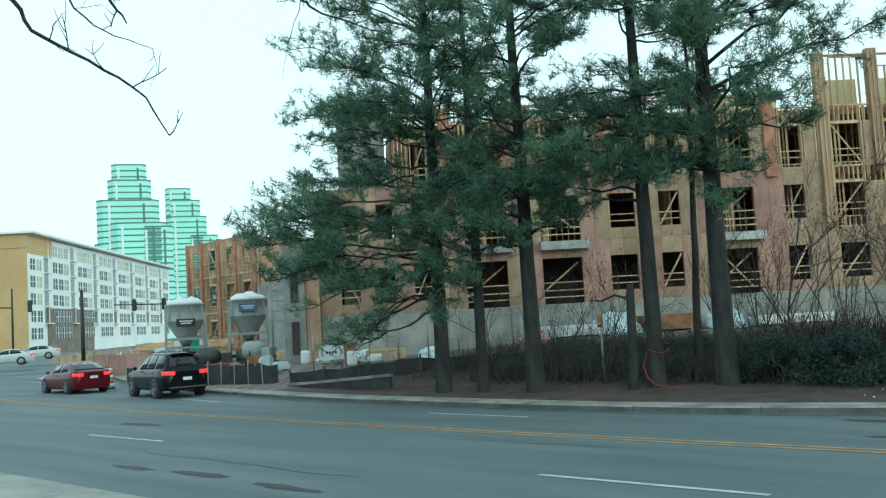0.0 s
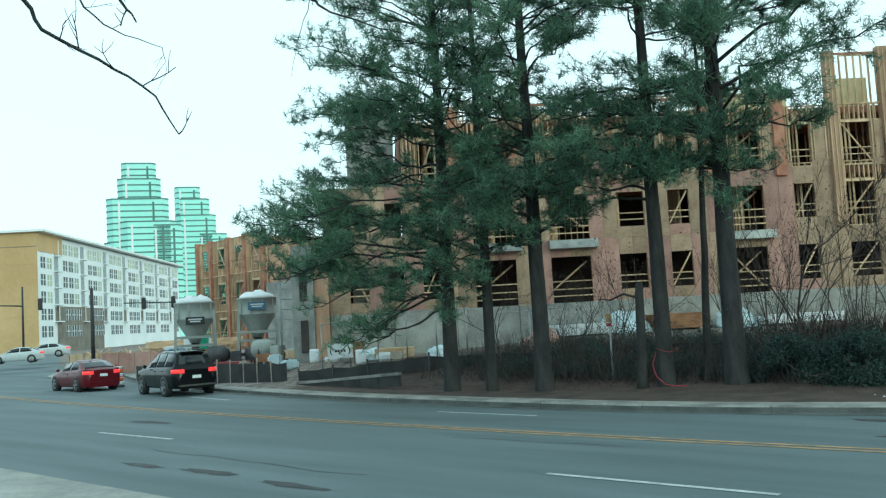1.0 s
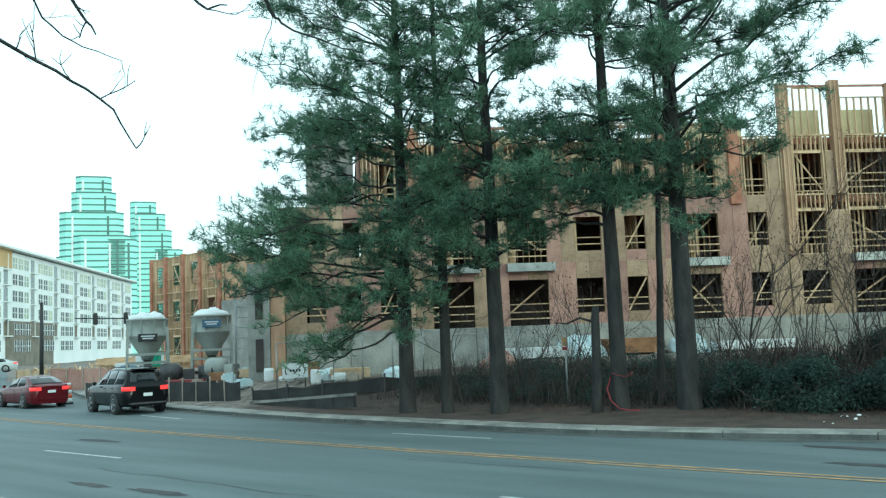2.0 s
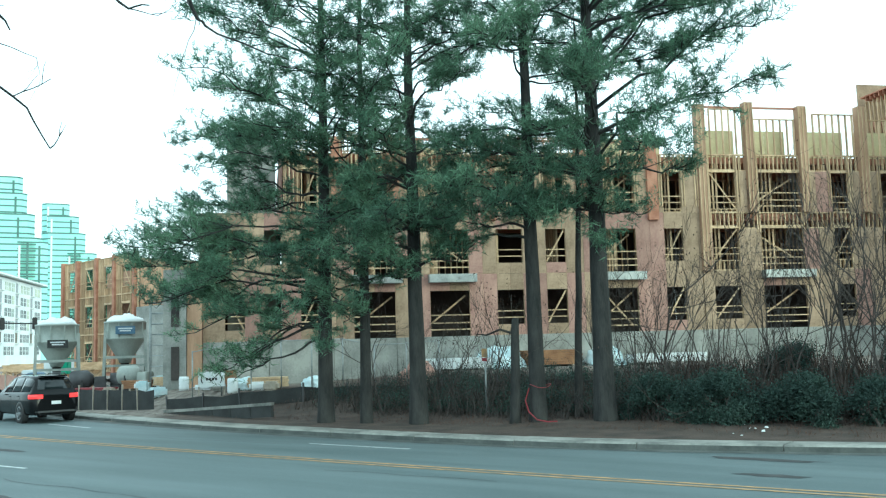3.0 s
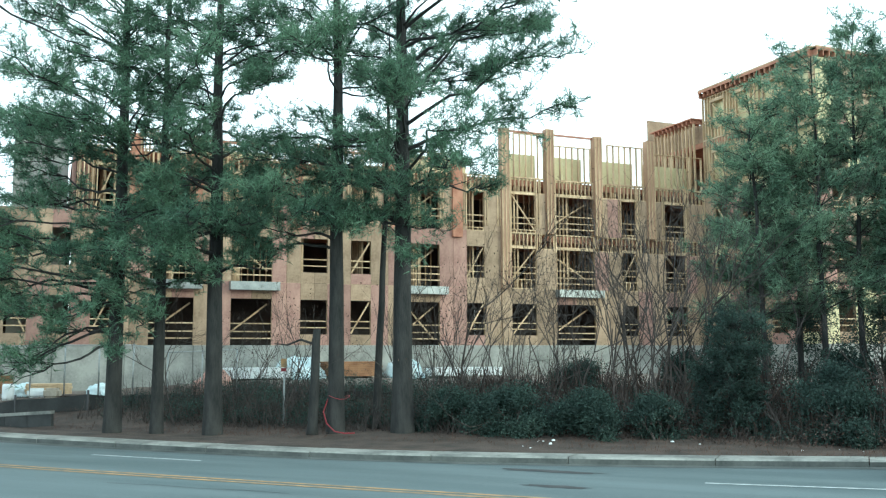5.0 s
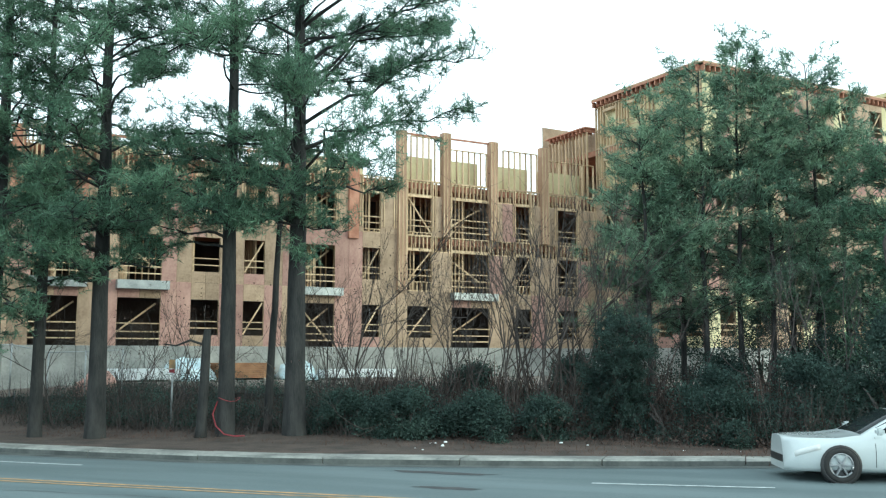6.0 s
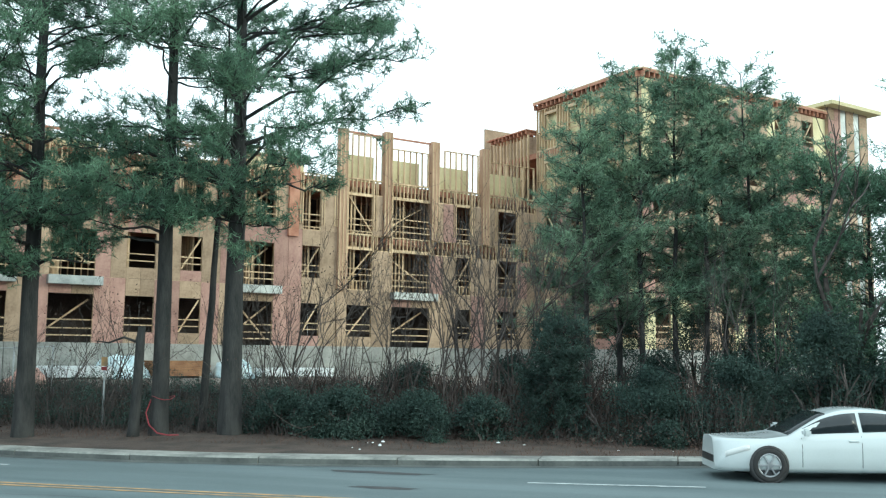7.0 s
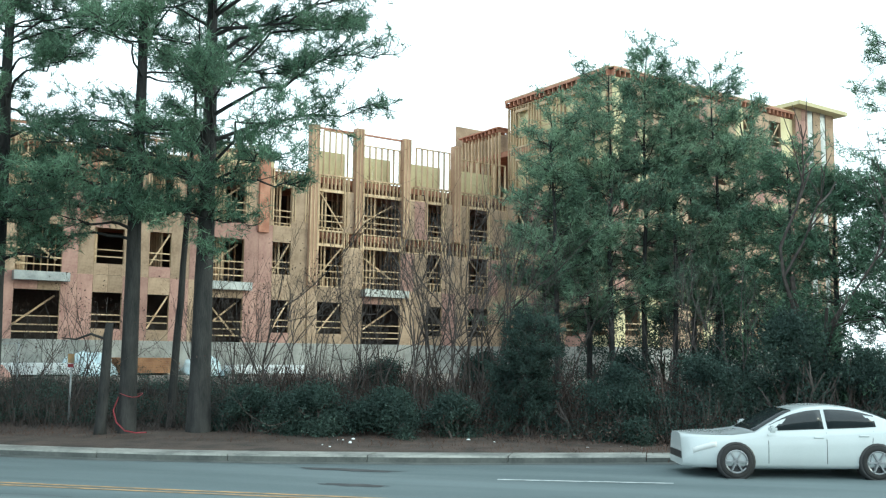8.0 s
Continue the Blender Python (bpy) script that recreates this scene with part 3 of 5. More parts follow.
        length = reach * (1 - 0.75 * top ** 1.5) * rng.uniform(0.55, 1.1) * (1 + bias[0] * np.cos(az) + bias[1] * np.sin(az))
        limb(z, az, max(0.5, length), 0.14 + 0.5 * top + rng.normal(0, 0.16), radius * 0.17 * (1 - 0.6 * top))
    for z, az, length, rise in extra:
        limb(z, radians(az), length, rise, radius * 0.2)
    tagged(raw("branchwork", bv, bf, BARK, tree), kind="stuff")
    v, f = tufts(rng, np.array(ends), np.array(ways), tuft, needles, blade)
    mesh_arrays("crown", v, f, leaf or NEEDLE, tree)
    return tree


# azimuths of extra limbs: 180 grows along the road to the left, 270 towards the road
pine(1, -20.51, 21.67, 18.54, 0.25, 6.16, 4.82, 66, bias=(-0.1, -0.05), density=1.15, extra=((4.09, 195, 6.19, 0.15), (4.44, 225, 4.99, 0.1), (4.78, 185, 6.88, 0.2), (5.13, 205, 6.34, 0.25), (5.64, 190, 7.43, 0.28), (3.23, 215, 3.61, -0.25), (3.06, 190, 3.1, -0.3), (3.58, 340, 2.58, 0.0), (6.5, 215, 4.07, 0.2), (7.36, 195, 4.21, 0.25), (4.61, 240, 4.47, 0.05), (5.47, 218, 6.13, 0.2), (4.27, 208, 5.85, 0.05), (8.65, 200, 3.79, 0.3), (9.94, 195, 3.04, 0.35), (9.25, 215, 3.5, 0.3), (11.83, 190, 2.81, 0.4), (6.67, 180, 4.34, 0.25), (11.23, 200, 2.92, 0.35), (3.41, 250, 2.92, -0.2), (3.84, 285, 2.92, -0.1), (3.41, 305, 2.41, -0.25), (4.01, 232, 4.47, -0.1), (2.8, 232, 2.58, -0.35), (4.27, 320, 2.92, 0.0)))
pine(2, -19.06, 21.93, 16.7, 0.185, 4.8, 3.57, 44, bias=(0, -0.1), extra=((4.9, 290, 2.2, 0.05), (5.6, 260, 2.6, 0.1), (6.2, 310, 2.8, 0.1), (5.2, 230, 2.6, 0.05), (4.46, 200, 2.98, 0.0), (4.97, 330, 2.21, 0.1), (4.12, 250, 1.87, -0.1), (3.61, 300, 1.7, -0.2), (4.29, 350, 2.21, 0.0)))
pine(3, -17.24, 22.19, 17.8, 0.27, 5.69, 4.33, 50, extra=((5.3, 275, 2.8, 0.1), (5.7, 300, 3.0, 0.1), (6.1, 245, 3.0, 0.12), (6.6, 320, 3.2, 0.12), (7.2, 265, 3.0, 0.15), (6.4, 200, 3.0, 0.1), (4.66, 300, 2.25, 0.15), (5.35, 230, 2.59, 0.1), (5.87, 330, 2.77, 0.1), (4.83, 270, 2.25, 0.0), (4.48, 220, 2.42, 0.0), (4.74, 345, 2.59, 0.1)))
pine(4, -13.70, 23.14, 19.22, 0.245, 6.15, 4.39, 46, extra=((6.0, 285, 3.0, 0.1), (6.2, 350, 3.2, 0.05), (6.0, 320, 2.8, 0.05), (7.2, 205, 3.4, 0.15), (6.4, 230, 3.2, 0.12), (7.0, 310, 3.0, 0.12), (6.6, 180, 3.4, 0.1), (7.6, 250, 3.2, 0.2), (5.34, 200, 2.86, 0.15), (5.97, 330, 2.69, 0.2), (8.48, 180, 3.58, 0.2), (5.61, 250, 2.33, 0.1)))
pine(5, -11.79, 23.54, 18.26, 0.3, 5.8, 4.36, 48, bias=(0.25, 0), extra=((6.5, 290, 2.6, 0.1), (6.2, 180, 3.6, 0.08), (6.8, 195, 3.8, 0.1), (7.4, 170, 3.4, 0.12), (7.0, 20, 2.8, 0.1), (7.2, 225, 3.2, 0.15), (7.0, 330, 3.0, 0.12), (7.9, 200, 3.4, 0.15), (7.6, 280, 2.8, 0.15), (5.98, 215, 3.2, 0.1), (6.33, 245, 2.67, 0.05), (4.91, 300, 2.14, 0.0), (8.11, 15, 4.9, 0.2), (8.83, 350, 5.34, 0.22), (9.8, 5, 4.63, 0.3), (11.14, 0, 4.98, 0.35), (6.16, 190, 2.67, 0.1), (10.52, 355, 5.34, 0.5), (11.67, 5, 5.52, 0.55), (10.07, 20, 4.45, 0.4)))
YOUNG = "young pine with a slim trunk and bushy green needles"
for k, (x, y, h, c, r) in enumerate(((-2.7, 29.6, 9.9, 2.9, 2.2), (-1.0, 30.2, 11.2, 3.0, 2.5), (0.0, 30.8, 11.8, 3.2, 2.3), (0.95, 31.0, 10.8, 3.2, 2.2), (2.3, 31.2, 11.3, 3.2, 2.2), (-1.8, 31.5, 10.2, 2.6, 2.2), (1.6, 32.2, 10.4, 2.8, 2.2), (3.2, 32.0, 10.0, 2.6, 2.3), (-3.3, 31.4, 8.6, 2.6, 2.0))):
    pine(20 + k, x, y, h, 0.11, c, r, 62, tuft=0.22, needles=12, density=1.1, inner=0.2, droop=0.1, label=YOUNG, group="young pines", leaf=NEEDLE_TIP, flat=0.8, blade=0.026)
pine(31, 7.0, 28.6, 11.8, 0.14, 3.5, 2.1, 44, tuft=0.2, needles=13, density=1.1, droop=0.1, label=YOUNG, group="young pines", leaf=NEEDLE_TIP, flat=0.8)
stump = thing("dead_pine_stump", "broken dead pine trunk standing by the verge", "tree stump", at=pose(-14.2, 22.7, ground_z(-14.2, 22.7) - 0.1))
bm = bmesh.new()
tube(bm, ((0, 0, 0), (0.02, 0, 0.4), (0.06, 0.02, 1.6), (0.1, 0, 2.7), (0.12, 0.02, 3.05)), (0.19, 0.15, 0.135, 0.12, 0.1), 10)
part("trunk", bm, BARK, stump)
bm = bmesh.new()
tube(bm, ((0.1, 0, 2.6), (-0.35, -0.1, 2.75), (-0.8, -0.1, 2.6), (-1.2, -0.15, 2.65)), (0.045, 0.035, 0.025, 0.01), 6)
part("broken_limb", bm, BARK, stump)
pine(33, -12.99, 24.21, 12.05, 0.125, 6.26, 1.60, 22, lean=(0.5, 0), label=YOUNG, group="young pines", leaf=NEEDLE_TIP)


def bare_arrays(rng, start, way, length, radius, depth, verts, faces, ends, spread=0.4):
    """A leafless branching stem."""
    n = 4
    p = [np.array(start, float)]
    d = np.array(way, float)
    for _ in range(n):
        d = unit(d + rng.normal(0, 0.13, 3) + (0, 0, 0.09))
        p.append(p[-1] + d * length / n)
    tube_arrays(p, np.linspace(radius, radius * 0.55, n + 1), 5 if radius > 0.03 else 3, verts, faces)
    if depth == 0:
        ends.append(p[-1])
        return
    for k in range(rng.integers(2, 4)):
        i = rng.integers(1, n + 1)
        turn = unit(d + rng.normal(0, spread, 3))
        bare_arrays(rng, p[i], turn, length * rng.uniform(0.55, 0.8), radius * 0.6, depth - 1, verts, faces, ends, spread)


def sapling(seed, x, y, height, radius, depth=4, lean=(0, 0), stems=1, name="bare_sapling", label="leafless grey-brown sapling with fine twigs", group="bare saplings", leaves=0):
    rng = np.random.default_rng(seed)
    ob = thing(name, label, "tree", group, at=pose(x, y, ground_z(x, y) - 0.1))
    v, f, ends = [], [], []
    for _ in range(stems):
        way = unit(np.array((lean[0] + rng.normal(0, 0.16), lean[1] + rng.normal(0, 0.1), 1.0)))
        bare_arrays(rng, (rng.normal(0, 0.12 * stems), rng.normal(0, 0.1 * stems), 0), way, height * 0.45, radius, depth, v, f, ends)
    tagged(raw("stem", v, f, TWIG, ob), kind="stuff")
    if leaves:
        e = np.repeat(np.array(ends), leaves, 0)
        lv, lf = leaf_arrays(rng, e + rng.normal(0, 0.12, e.shape), 0.038)
        mesh_arrays("dead_leaves", lv, lf, BROWN_LEAF, ob)
    return ob


def leaf_arrays(rng, centres, size):
    """Small folded leaves: a diamond of two triangles each."""
    n = len(centres)
    a = unit(rng.normal(size=(n, 3))) * size * rng.uniform(0.6, 1.3, (n, 1))
    b = unit(np.cross(a, rng.normal(size=(n, 3)))) * size * 0.45
    v = np.stack((centres - a, centres + b, centres + a, centres - b), 1).reshape(-1, 3)
    k = np.arange(n)[:, None] * 4
    return v, np.concatenate((k + (0, 1, 2), k + (0, 2, 3)))


def bush(seed, x, y, wide, tall, count, mat=None, size=0.07, label="dense dark evergreen bush at the road's edge", name="evergreen_bush"):
    """An evergreen: stems that carry uneven clumps of small leaves."""
    rng = np.random.default_rng(seed)
    z0 = ground_z(x, y) - 0.05
    ob = thing(name, label, "bush", "evergreen bushes", at=pose(x, y, z0))
    v, f, ends = [], [], []
    for _ in range(5):
        bare_arrays(rng, (rng.normal(0, wide * 0.12), rng.normal(0, wide * 0.12), 0), unit(rng.normal(0, 0.4, 3) + (0, 0, 1.2)), tall * 0.4, 0.03 + 0.012 * tall, 2, v, f, ends)
    tagged(raw("stem", v, f, TWIG, ob), kind="stuff")
    clumps = max(10, int(wide * tall * 9))
    h = rng.uniform(0.02, 1, clumps) ** 0.8
    r = wide / 2 * np.sqrt(np.clip(1 - (h * 1.02) ** 2.2, 0.03, 1)) * rng.uniform(0.35, 1.0, clumps)
    az = rng.uniform(0, 2 * np.pi, clumps)
    c = np.stack((r * np.cos(az), r * np.sin(az) * 0.8, h * tall), 1)
    pick = rng.integers(0, clumps, count)
    e = c[pick] + rng.normal(0, 1, (count, 3)) * np.array((0.17, 0.17, 0.11)) * (0.6 + 0.25 * wide)
    e[:, 2] = np.abs(e[:, 2])
    lv, lf = leaf_arrays(rng, e, size)
    mesh_arrays("foliage", lv, lf, mat or LEAF, ob)
    return ob


# bare saplings in front of the building
for k, (x, y, h, r, s) in enumerate(((-11.2, 26.6, 6.6, 0.06, 1), (-11.9, 25.6, 4.5, 0.035, 2), (-9.6, 26.6, 4.2, 0.035, 2), (-7.8, 26.8, 5.0, 0.04, 2), (-6.6, 27.0, 6.4, 0.05, 2), (-5.8, 27.5, 7.0, 0.06, 2), (-5.0, 27.2, 5.6, 0.05, 2), (-4.3, 27.8, 6.8, 0.06, 2), (-3.4, 28.4, 5.6, 0.045, 2), (0.4, 28.4, 5.0, 0.04, 1), (1.8, 28.8, 5.2, 0.05, 1), (-17.4, 26.2, 4.0, 0.03, 2), (-18.6, 25.2, 3.4, 0.03, 2), (-20.8, 26.4, 3.6, 0.03, 2), (-12.6, 27.6, 4.6, 0.04, 2), (6.3, 27.0, 9.0, 0.05, 1), (-5.4, 26.6, 6.4, 0.05, 3), (-4.7, 28.4, 6.6, 0.05, 2), (-6.2, 28.2, 6.2, 0.045, 3), (-3.9, 26.8, 5.0, 0.04, 3), (-7.2, 27.6, 5.4, 0.04, 3), (-8.6, 27.6, 4.6, 0.035, 3), (-1.8, 27.4, 4.6, 0.035, 3), (0.9, 27.2, 4.4, 0.035, 3), (2.8, 27.6, 5.0, 0.04, 2))):
    sapling(100 + k, x, y, h * 1.15, r * 0.75, 4, stems=min(s, 2), leaves=1 if k % 3 == 0 else 0)
sapling(150, 4.9, 28.2, 10.5, 0.13, 4, lean=(-0.22, 0), label="leaning grey leafless tree above the thicket", name="bare_tree", group="bare trees")
for k, (x, y, h) in enumerate(((-19.6, 23.6, 4.2), (-18.2, 24.6, 3.6), (-16.2, 24.4, 4.4), (-15.2, 25.0, 3.8), (-12.6, 25.2, 4.6), (-11.0, 24.8, 5.2), (-10.4, 25.6, 4.8), (-9.4, 25.2, 5.6), (-8.2, 26.0, 5.2), (-6.9, 25.6, 6.0), (-5.6, 25.8, 6.6))):
    sapling(160 + k, x, y, h * 1.15, 0.028, 4, stems=2, leaves=2 if k % 2 else 1)
sapling(151, -10.9, 25.9, 3.6, 0.03, 4, stems=3, leaves=3, label="bare shrub with a few dead brown leaves")
# evergreens
bush(198, -6.2, 24.0, 0.9, 0.8, 2600, LEAF, 0.04, "small dark green bush at the road edge")
bush(199, -0.2, 24.7, 0.8, 0.7, 2200, LEAF, 0.04, "small dark green bush at the road edge")
bush(200, -8.9, 24.3, 2.6, 1.15, 11000, size=0.045)
bush(201, -10.6, 24.2, 2.0, 1.05, 8000, size=0.045)
bush(202, -6.8, 24.5, 2.2, 1.15, 9000, size=0.045)
pine(70, -3.3, 25.6, 3.1, 0.06, 0.2, 0.95, 70, tuft=0.14, needles=14, density=1.3, inner=0.2, droop=0.3, label="small dark conical evergreen in the thicket", group="dark evergreens", leaf=LEAF, flat=0.8, blade=0.03)
bush(204, -5.0, 24.6, 1.8, 1.0, 7000, size=0.045)
bush(205, -0.8, 25.6, 2.4, 1.9, 9000, size=0.045)
bush(206, 1.4, 25.8, 2.6, 2.2, 10000, size=0.045)
bush(207, 3.8, 26.4, 3.0, 3.4, 14000, size=0.05)
TALL = "tall dark evergreen tree in the thicket"
for k, (x, y, h, r) in enumerate(((4.2, 29.4, 8.2, 2.3), (5.4, 28.6, 7.4, 2.2), (6.8, 27.8, 7.6, 2.4), (8.4, 28.2, 8.4, 2.4), (9.8, 27.8, 6.8, 2.3), (12.2, 28.4, 7.0, 2.6))):
    pine(60 + k, x, y, h, 0.12, 0.5, r, 92, tuft=0.16, needles=13, density=1.1, inner=0.25, droop=0.25, label=TALL, group="dark evergreens", leaf=NEEDLE, flat=0.8, blade=0.03)
bush(212, 5.6, 26.2, 2.8, 2.4, 14000, size=0.045)
bush(213, 8.2, 26.2, 3.0, 2.6, 14000, size=0.045)
bush(214, 10.8, 26.6, 3.0, 2.6, 12000, size=0.045)
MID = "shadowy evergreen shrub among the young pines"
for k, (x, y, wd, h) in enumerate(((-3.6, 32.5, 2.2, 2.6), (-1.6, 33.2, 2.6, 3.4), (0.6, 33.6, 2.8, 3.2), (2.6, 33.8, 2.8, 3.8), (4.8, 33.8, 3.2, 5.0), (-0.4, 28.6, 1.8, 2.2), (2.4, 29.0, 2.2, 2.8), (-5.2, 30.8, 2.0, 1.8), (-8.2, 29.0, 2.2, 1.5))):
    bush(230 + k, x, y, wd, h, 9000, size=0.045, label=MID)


def brush_strip(name, x0, x1, y0, y1, count, tall, mat, seed, label, thick=0.012):
    """A thicket of dry stalks and vines, too many to count."""
    rng = np.random.default_rng(seed)
    n = count
    x = rng.uniform(x0, x1, n)
    y = rng.uniform(y0, y1, n)
    z = np.array([ground_z(a, b) for a, b in zip(x, y)]) - 0.03
    base = np.stack((x, y, z), 1)
    way = rng.normal(0, 0.45, (n, 3)) + (0, 0, 1)
    clump = np.array([0.45 + 0.9 * max(0.0, 0.5 + noise.noise((a * 0.55, b * 0.7, seed))) for a, b in zip(x, y)])[:, None]
    tip = base + unit(way) * tall * clump * rng.uniform(0.2, 1.1, (n, 1)) ** 1.3
    side = np.stack((rng.normal(0, 1, n), rng.normal(0, 0.4, n), np.zeros(n)), 1)
    side = unit(side) * thick
    mid = (base + tip) / 2 + rng.normal(0, 0.06, (n, 3))
    v = np.stack((base - side, base + side, mid + side * 0.8, mid - side * 0.8, tip), 1).reshape(-1, 3)
    k = np.arange(n)[:, None] * 5
    f = np.concatenate((k + (0, 1, 2), k + (0, 2, 3), k + (3, 2, 4)))
    return tagged(mesh_arrays(name, v, f, mat, None), label, "undergrowth", kind="stuff")


def leaf_scrub(name, x0, x1, y0, y1, count, tall, mat, seed, label, size=0.04):
    """Low mounds of small leaves and vines with gaps between them."""
    rng = np.random.default_rng(seed)
    x, y = rng.uniform(x0, x1, count), rng.uniform(y0, y1, count)
    mound = np.array([max(0.05, 0.45 + noise.noise((a * 0.8, b * 0.8, seed)) + 0.5 * noise.noise((a * 2.3, b * 2.3, seed + 4))) for a, b in zip(x, y)])
    z = np.array([ground_z(a, b) for a, b in zip(x, y)]) + tall * mound * rng.uniform(0, 1, count) ** 0.7
    v, f = leaf_arrays(rng, np.stack((x, y, z), 1), size)
    return tagged(mesh_arrays(name, v, f, mat, None), label, "undergrowth", kind="stuff")


brush_strip("undergrowth", -13, 8.5, 24.9, 31, 15000, 1.25, TWIG, 5, "thicket of dry stalks and vines under the trees")
brush_strip("dead_stalks", -12, 8.5, 25.4, 31, 6000, 1.7, BROWN_LEAF, 6, "tall brown dead stalks under the trees", 0.02)
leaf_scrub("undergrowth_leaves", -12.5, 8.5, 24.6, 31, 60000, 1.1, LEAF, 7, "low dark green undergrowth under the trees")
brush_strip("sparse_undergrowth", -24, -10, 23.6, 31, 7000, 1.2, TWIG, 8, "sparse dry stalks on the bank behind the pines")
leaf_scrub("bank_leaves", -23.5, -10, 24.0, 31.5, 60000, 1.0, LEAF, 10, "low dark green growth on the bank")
leaf_scrub("bank_litter", -23.5, 8.5, 24.0, 31.5, 30000, 0.9, BROWN_LEAF, 11, "dead brown leaves caught in the thicket")
brush_strip("fallen_needles", -30, 12, 22.0, 26.5, 16000, 0.1, STRAW, 9, "scattered fallen pine straw on the verge", 0.005)


# ---- vehicles ----
def paint(name, colour, rough=0.25, coat=0.6):
    m = material(name, [c * 0.92 for c in colour], colour, rough, 1.0, 30, 0.0)
    m.node_tree.nodes["Principled BSDF"].inputs["Coat Weight"].default_value = coat
    m.node_tree.nodes["Principled BSDF"].inputs["Specular IOR Level"].default_value = 0.5 if coat > 0.3 else 0.2
    return m


GLASS_DARK = material("tinted_glass", (0.012, 0.016, 0.018), (0.02, 0.026, 0.03), 0.06, 1, 10, 0)
TYRE = material("tyre_rubber", (0.012, 0.012, 0.012), (0.025, 0.025, 0.025), 0.8, 3, 30)
RIM = material("alloy_rim", (0.3, 0.31, 0.32), (0.45, 0.46, 0.47), 0.3, 3, 30, 0, metal=0.8)
TAIL = lamp_material("tail_light", (0.75, 0.03, 0.03), 1.1)
HEADLIGHT = lamp_material("headlight", (0.5, 0.5, 0.48), 0.25)
TRIM = material("grey_trim", (0.05, 0.05, 0.052), (0.08, 0.08, 0.085), 0.5, 3, 30)


def loft(bm, rings, mi=0, close=True):
    vs = [[bm.verts.new(p) for p in r] for r in rings]
    for a, b in zip(vs, vs[1:]):
        for j in range(len(a)):
            k = (j + 1) % len(a)
            f = bm.faces.new((a[j], a[k], b[k], b[j]))
            f.material_index, f.smooth = mi, True
    if close:
        bm.faces.new(vs[0][::-1]), bm.faces.new(vs[-1])


def car(name, label, mat, m, kind="sedan"):
    """A car that faces -x: one shaped body shell, glass, lamps, trim and wheels."""
    ob = thing(name, label, "car", at=m)
    suv = kind == "suv"
    L, W, low = (4.75, 0.95, 0.3) if suv else (4.8, 0.91, 0.2)
    if suv:
        belt = ((-2.375, 0.62), (-2.33, 0.84), (-2.05, 0.96), (-1.3, 1.04), (0.0, 1.08), (2.2, 1.12), (2.32, 1.02), (2.375, 0.62))
        roof = ((-1.3, 1.0), (-0.62, 1.56), (-0.15, 1.7), (0.6, 1.75), (1.6, 1.73), (1.95, 1.68), (2.22, 1.2), (2.3, 1.0))
        glass, wheels, r = ((-0.72, 0.18), (0.24, 1.1), (1.18, 1.98)), (-1.42, 1.33), 0.365
    else:
        belt = ((-2.42, 0.32), (-2.38, 0.46), (-2.3, 0.57), (-2.15, 0.65), (-1.9, 0.73), (-1.55, 0.8), (-1.05, 0.87), (0.0, 0.92), (1.0, 0.96), (1.9, 1.02), (2.26, 1.02), (2.36, 0.92), (2.4, 0.55))
        roof = ((-1.1, 0.84), (-0.75, 1.05), (-0.3, 1.3), (0.1, 1.41), (0.55, 1.44), (1.0, 1.41), (1.4, 1.3), (1.85, 1.1), (2.1, 0.98))
        glass, wheels, r = ((-0.72, 0.36), (0.43, 1.4)), (-1.43, 1.38), 0.335
    ev = lambda t, x: float(np.interp(x, [p for p, _ in t], [q for _, q in t]))
    zb = lambda x: (ev(belt, x - 0.04) + ev(belt, x) + ev(belt, x + 0.04)) / 3
    zr = lambda x: max(zb(x) + 0.025, (ev(roof, x - 0.09) + ev(roof, x) + ev(roof, x + 0.09)) / 3)

    def wide(x):
        return W * (1 - (0.24 if x < 0 else 0.12) * max(0.0, abs(x) - L / 2 + 0.9) ** 2 / 0.81 - 0.16 * (max(0.0, abs(x) - L / 2 + 0.25) / 0.25) ** 2)

    def half(x):
        """Half a cross-section, from the sill to the crown of the roof."""
        wd, b, t = wide(x), zb(x), zr(x)
        up = min(1.0, (t - b) / 0.45)
        top = wd * (0.9 - 0.2 * up)
        return [(wd * 0.9, low), (wd * 0.975, low + 0.08), (wd * 0.995, low + (b - low) * 0.4), (wd, low + (b - low) * 0.62), (wd * 0.985, b - 0.09), (wd * 0.95, b - 0.02), (wd * 0.915, b + 0.005),
                (top + 0.02, b + (t - b) * 0.72), (top - 0.03, b + (t - b) * 0.9), (top * 0.8, t - 0.012), (top * 0.4, t), (0.0, t + 0.004)]

    n = 58
    xs = [-L / 2 + L * (0.5 - 0.5 * math.cos(math.pi * i / n)) * 0.25 + L * i / n * 0.75 for i in range(n + 1)]
    bm = bmesh.new()
    loft(bm, [[(x, -y, z) for y, z in half(x)] + [(x, y, z) for y, z in half(x)[-2::-1]] for x in xs])
    part("body", bm, mat, ob)

    def side_y(x, z):
        h = half(x)
        return float(np.interp(z, [q for _, q in h[6:9]], [p for p, _ in h[6:9]]))

    for s in (-1, 1):
        for a, b in glass:
            bm = bmesh.new()
            rows = []
            for x in np.linspace(a, b, 9):
                z0 = zb(x) + 0.045
                z1 = max(z0 + 0.01, zb(x) + (zr(x) - zb(x)) * 0.84)
                rows.append([(x, s * (side_y(x, z) + o), z) for o, z in ((0.007, z0), (0.007, z1), (-0.03, z1), (-0.03, z0))])
            loft(bm, rows)
            bmesh.ops.recalc_face_normals(bm, faces=bm.faces)
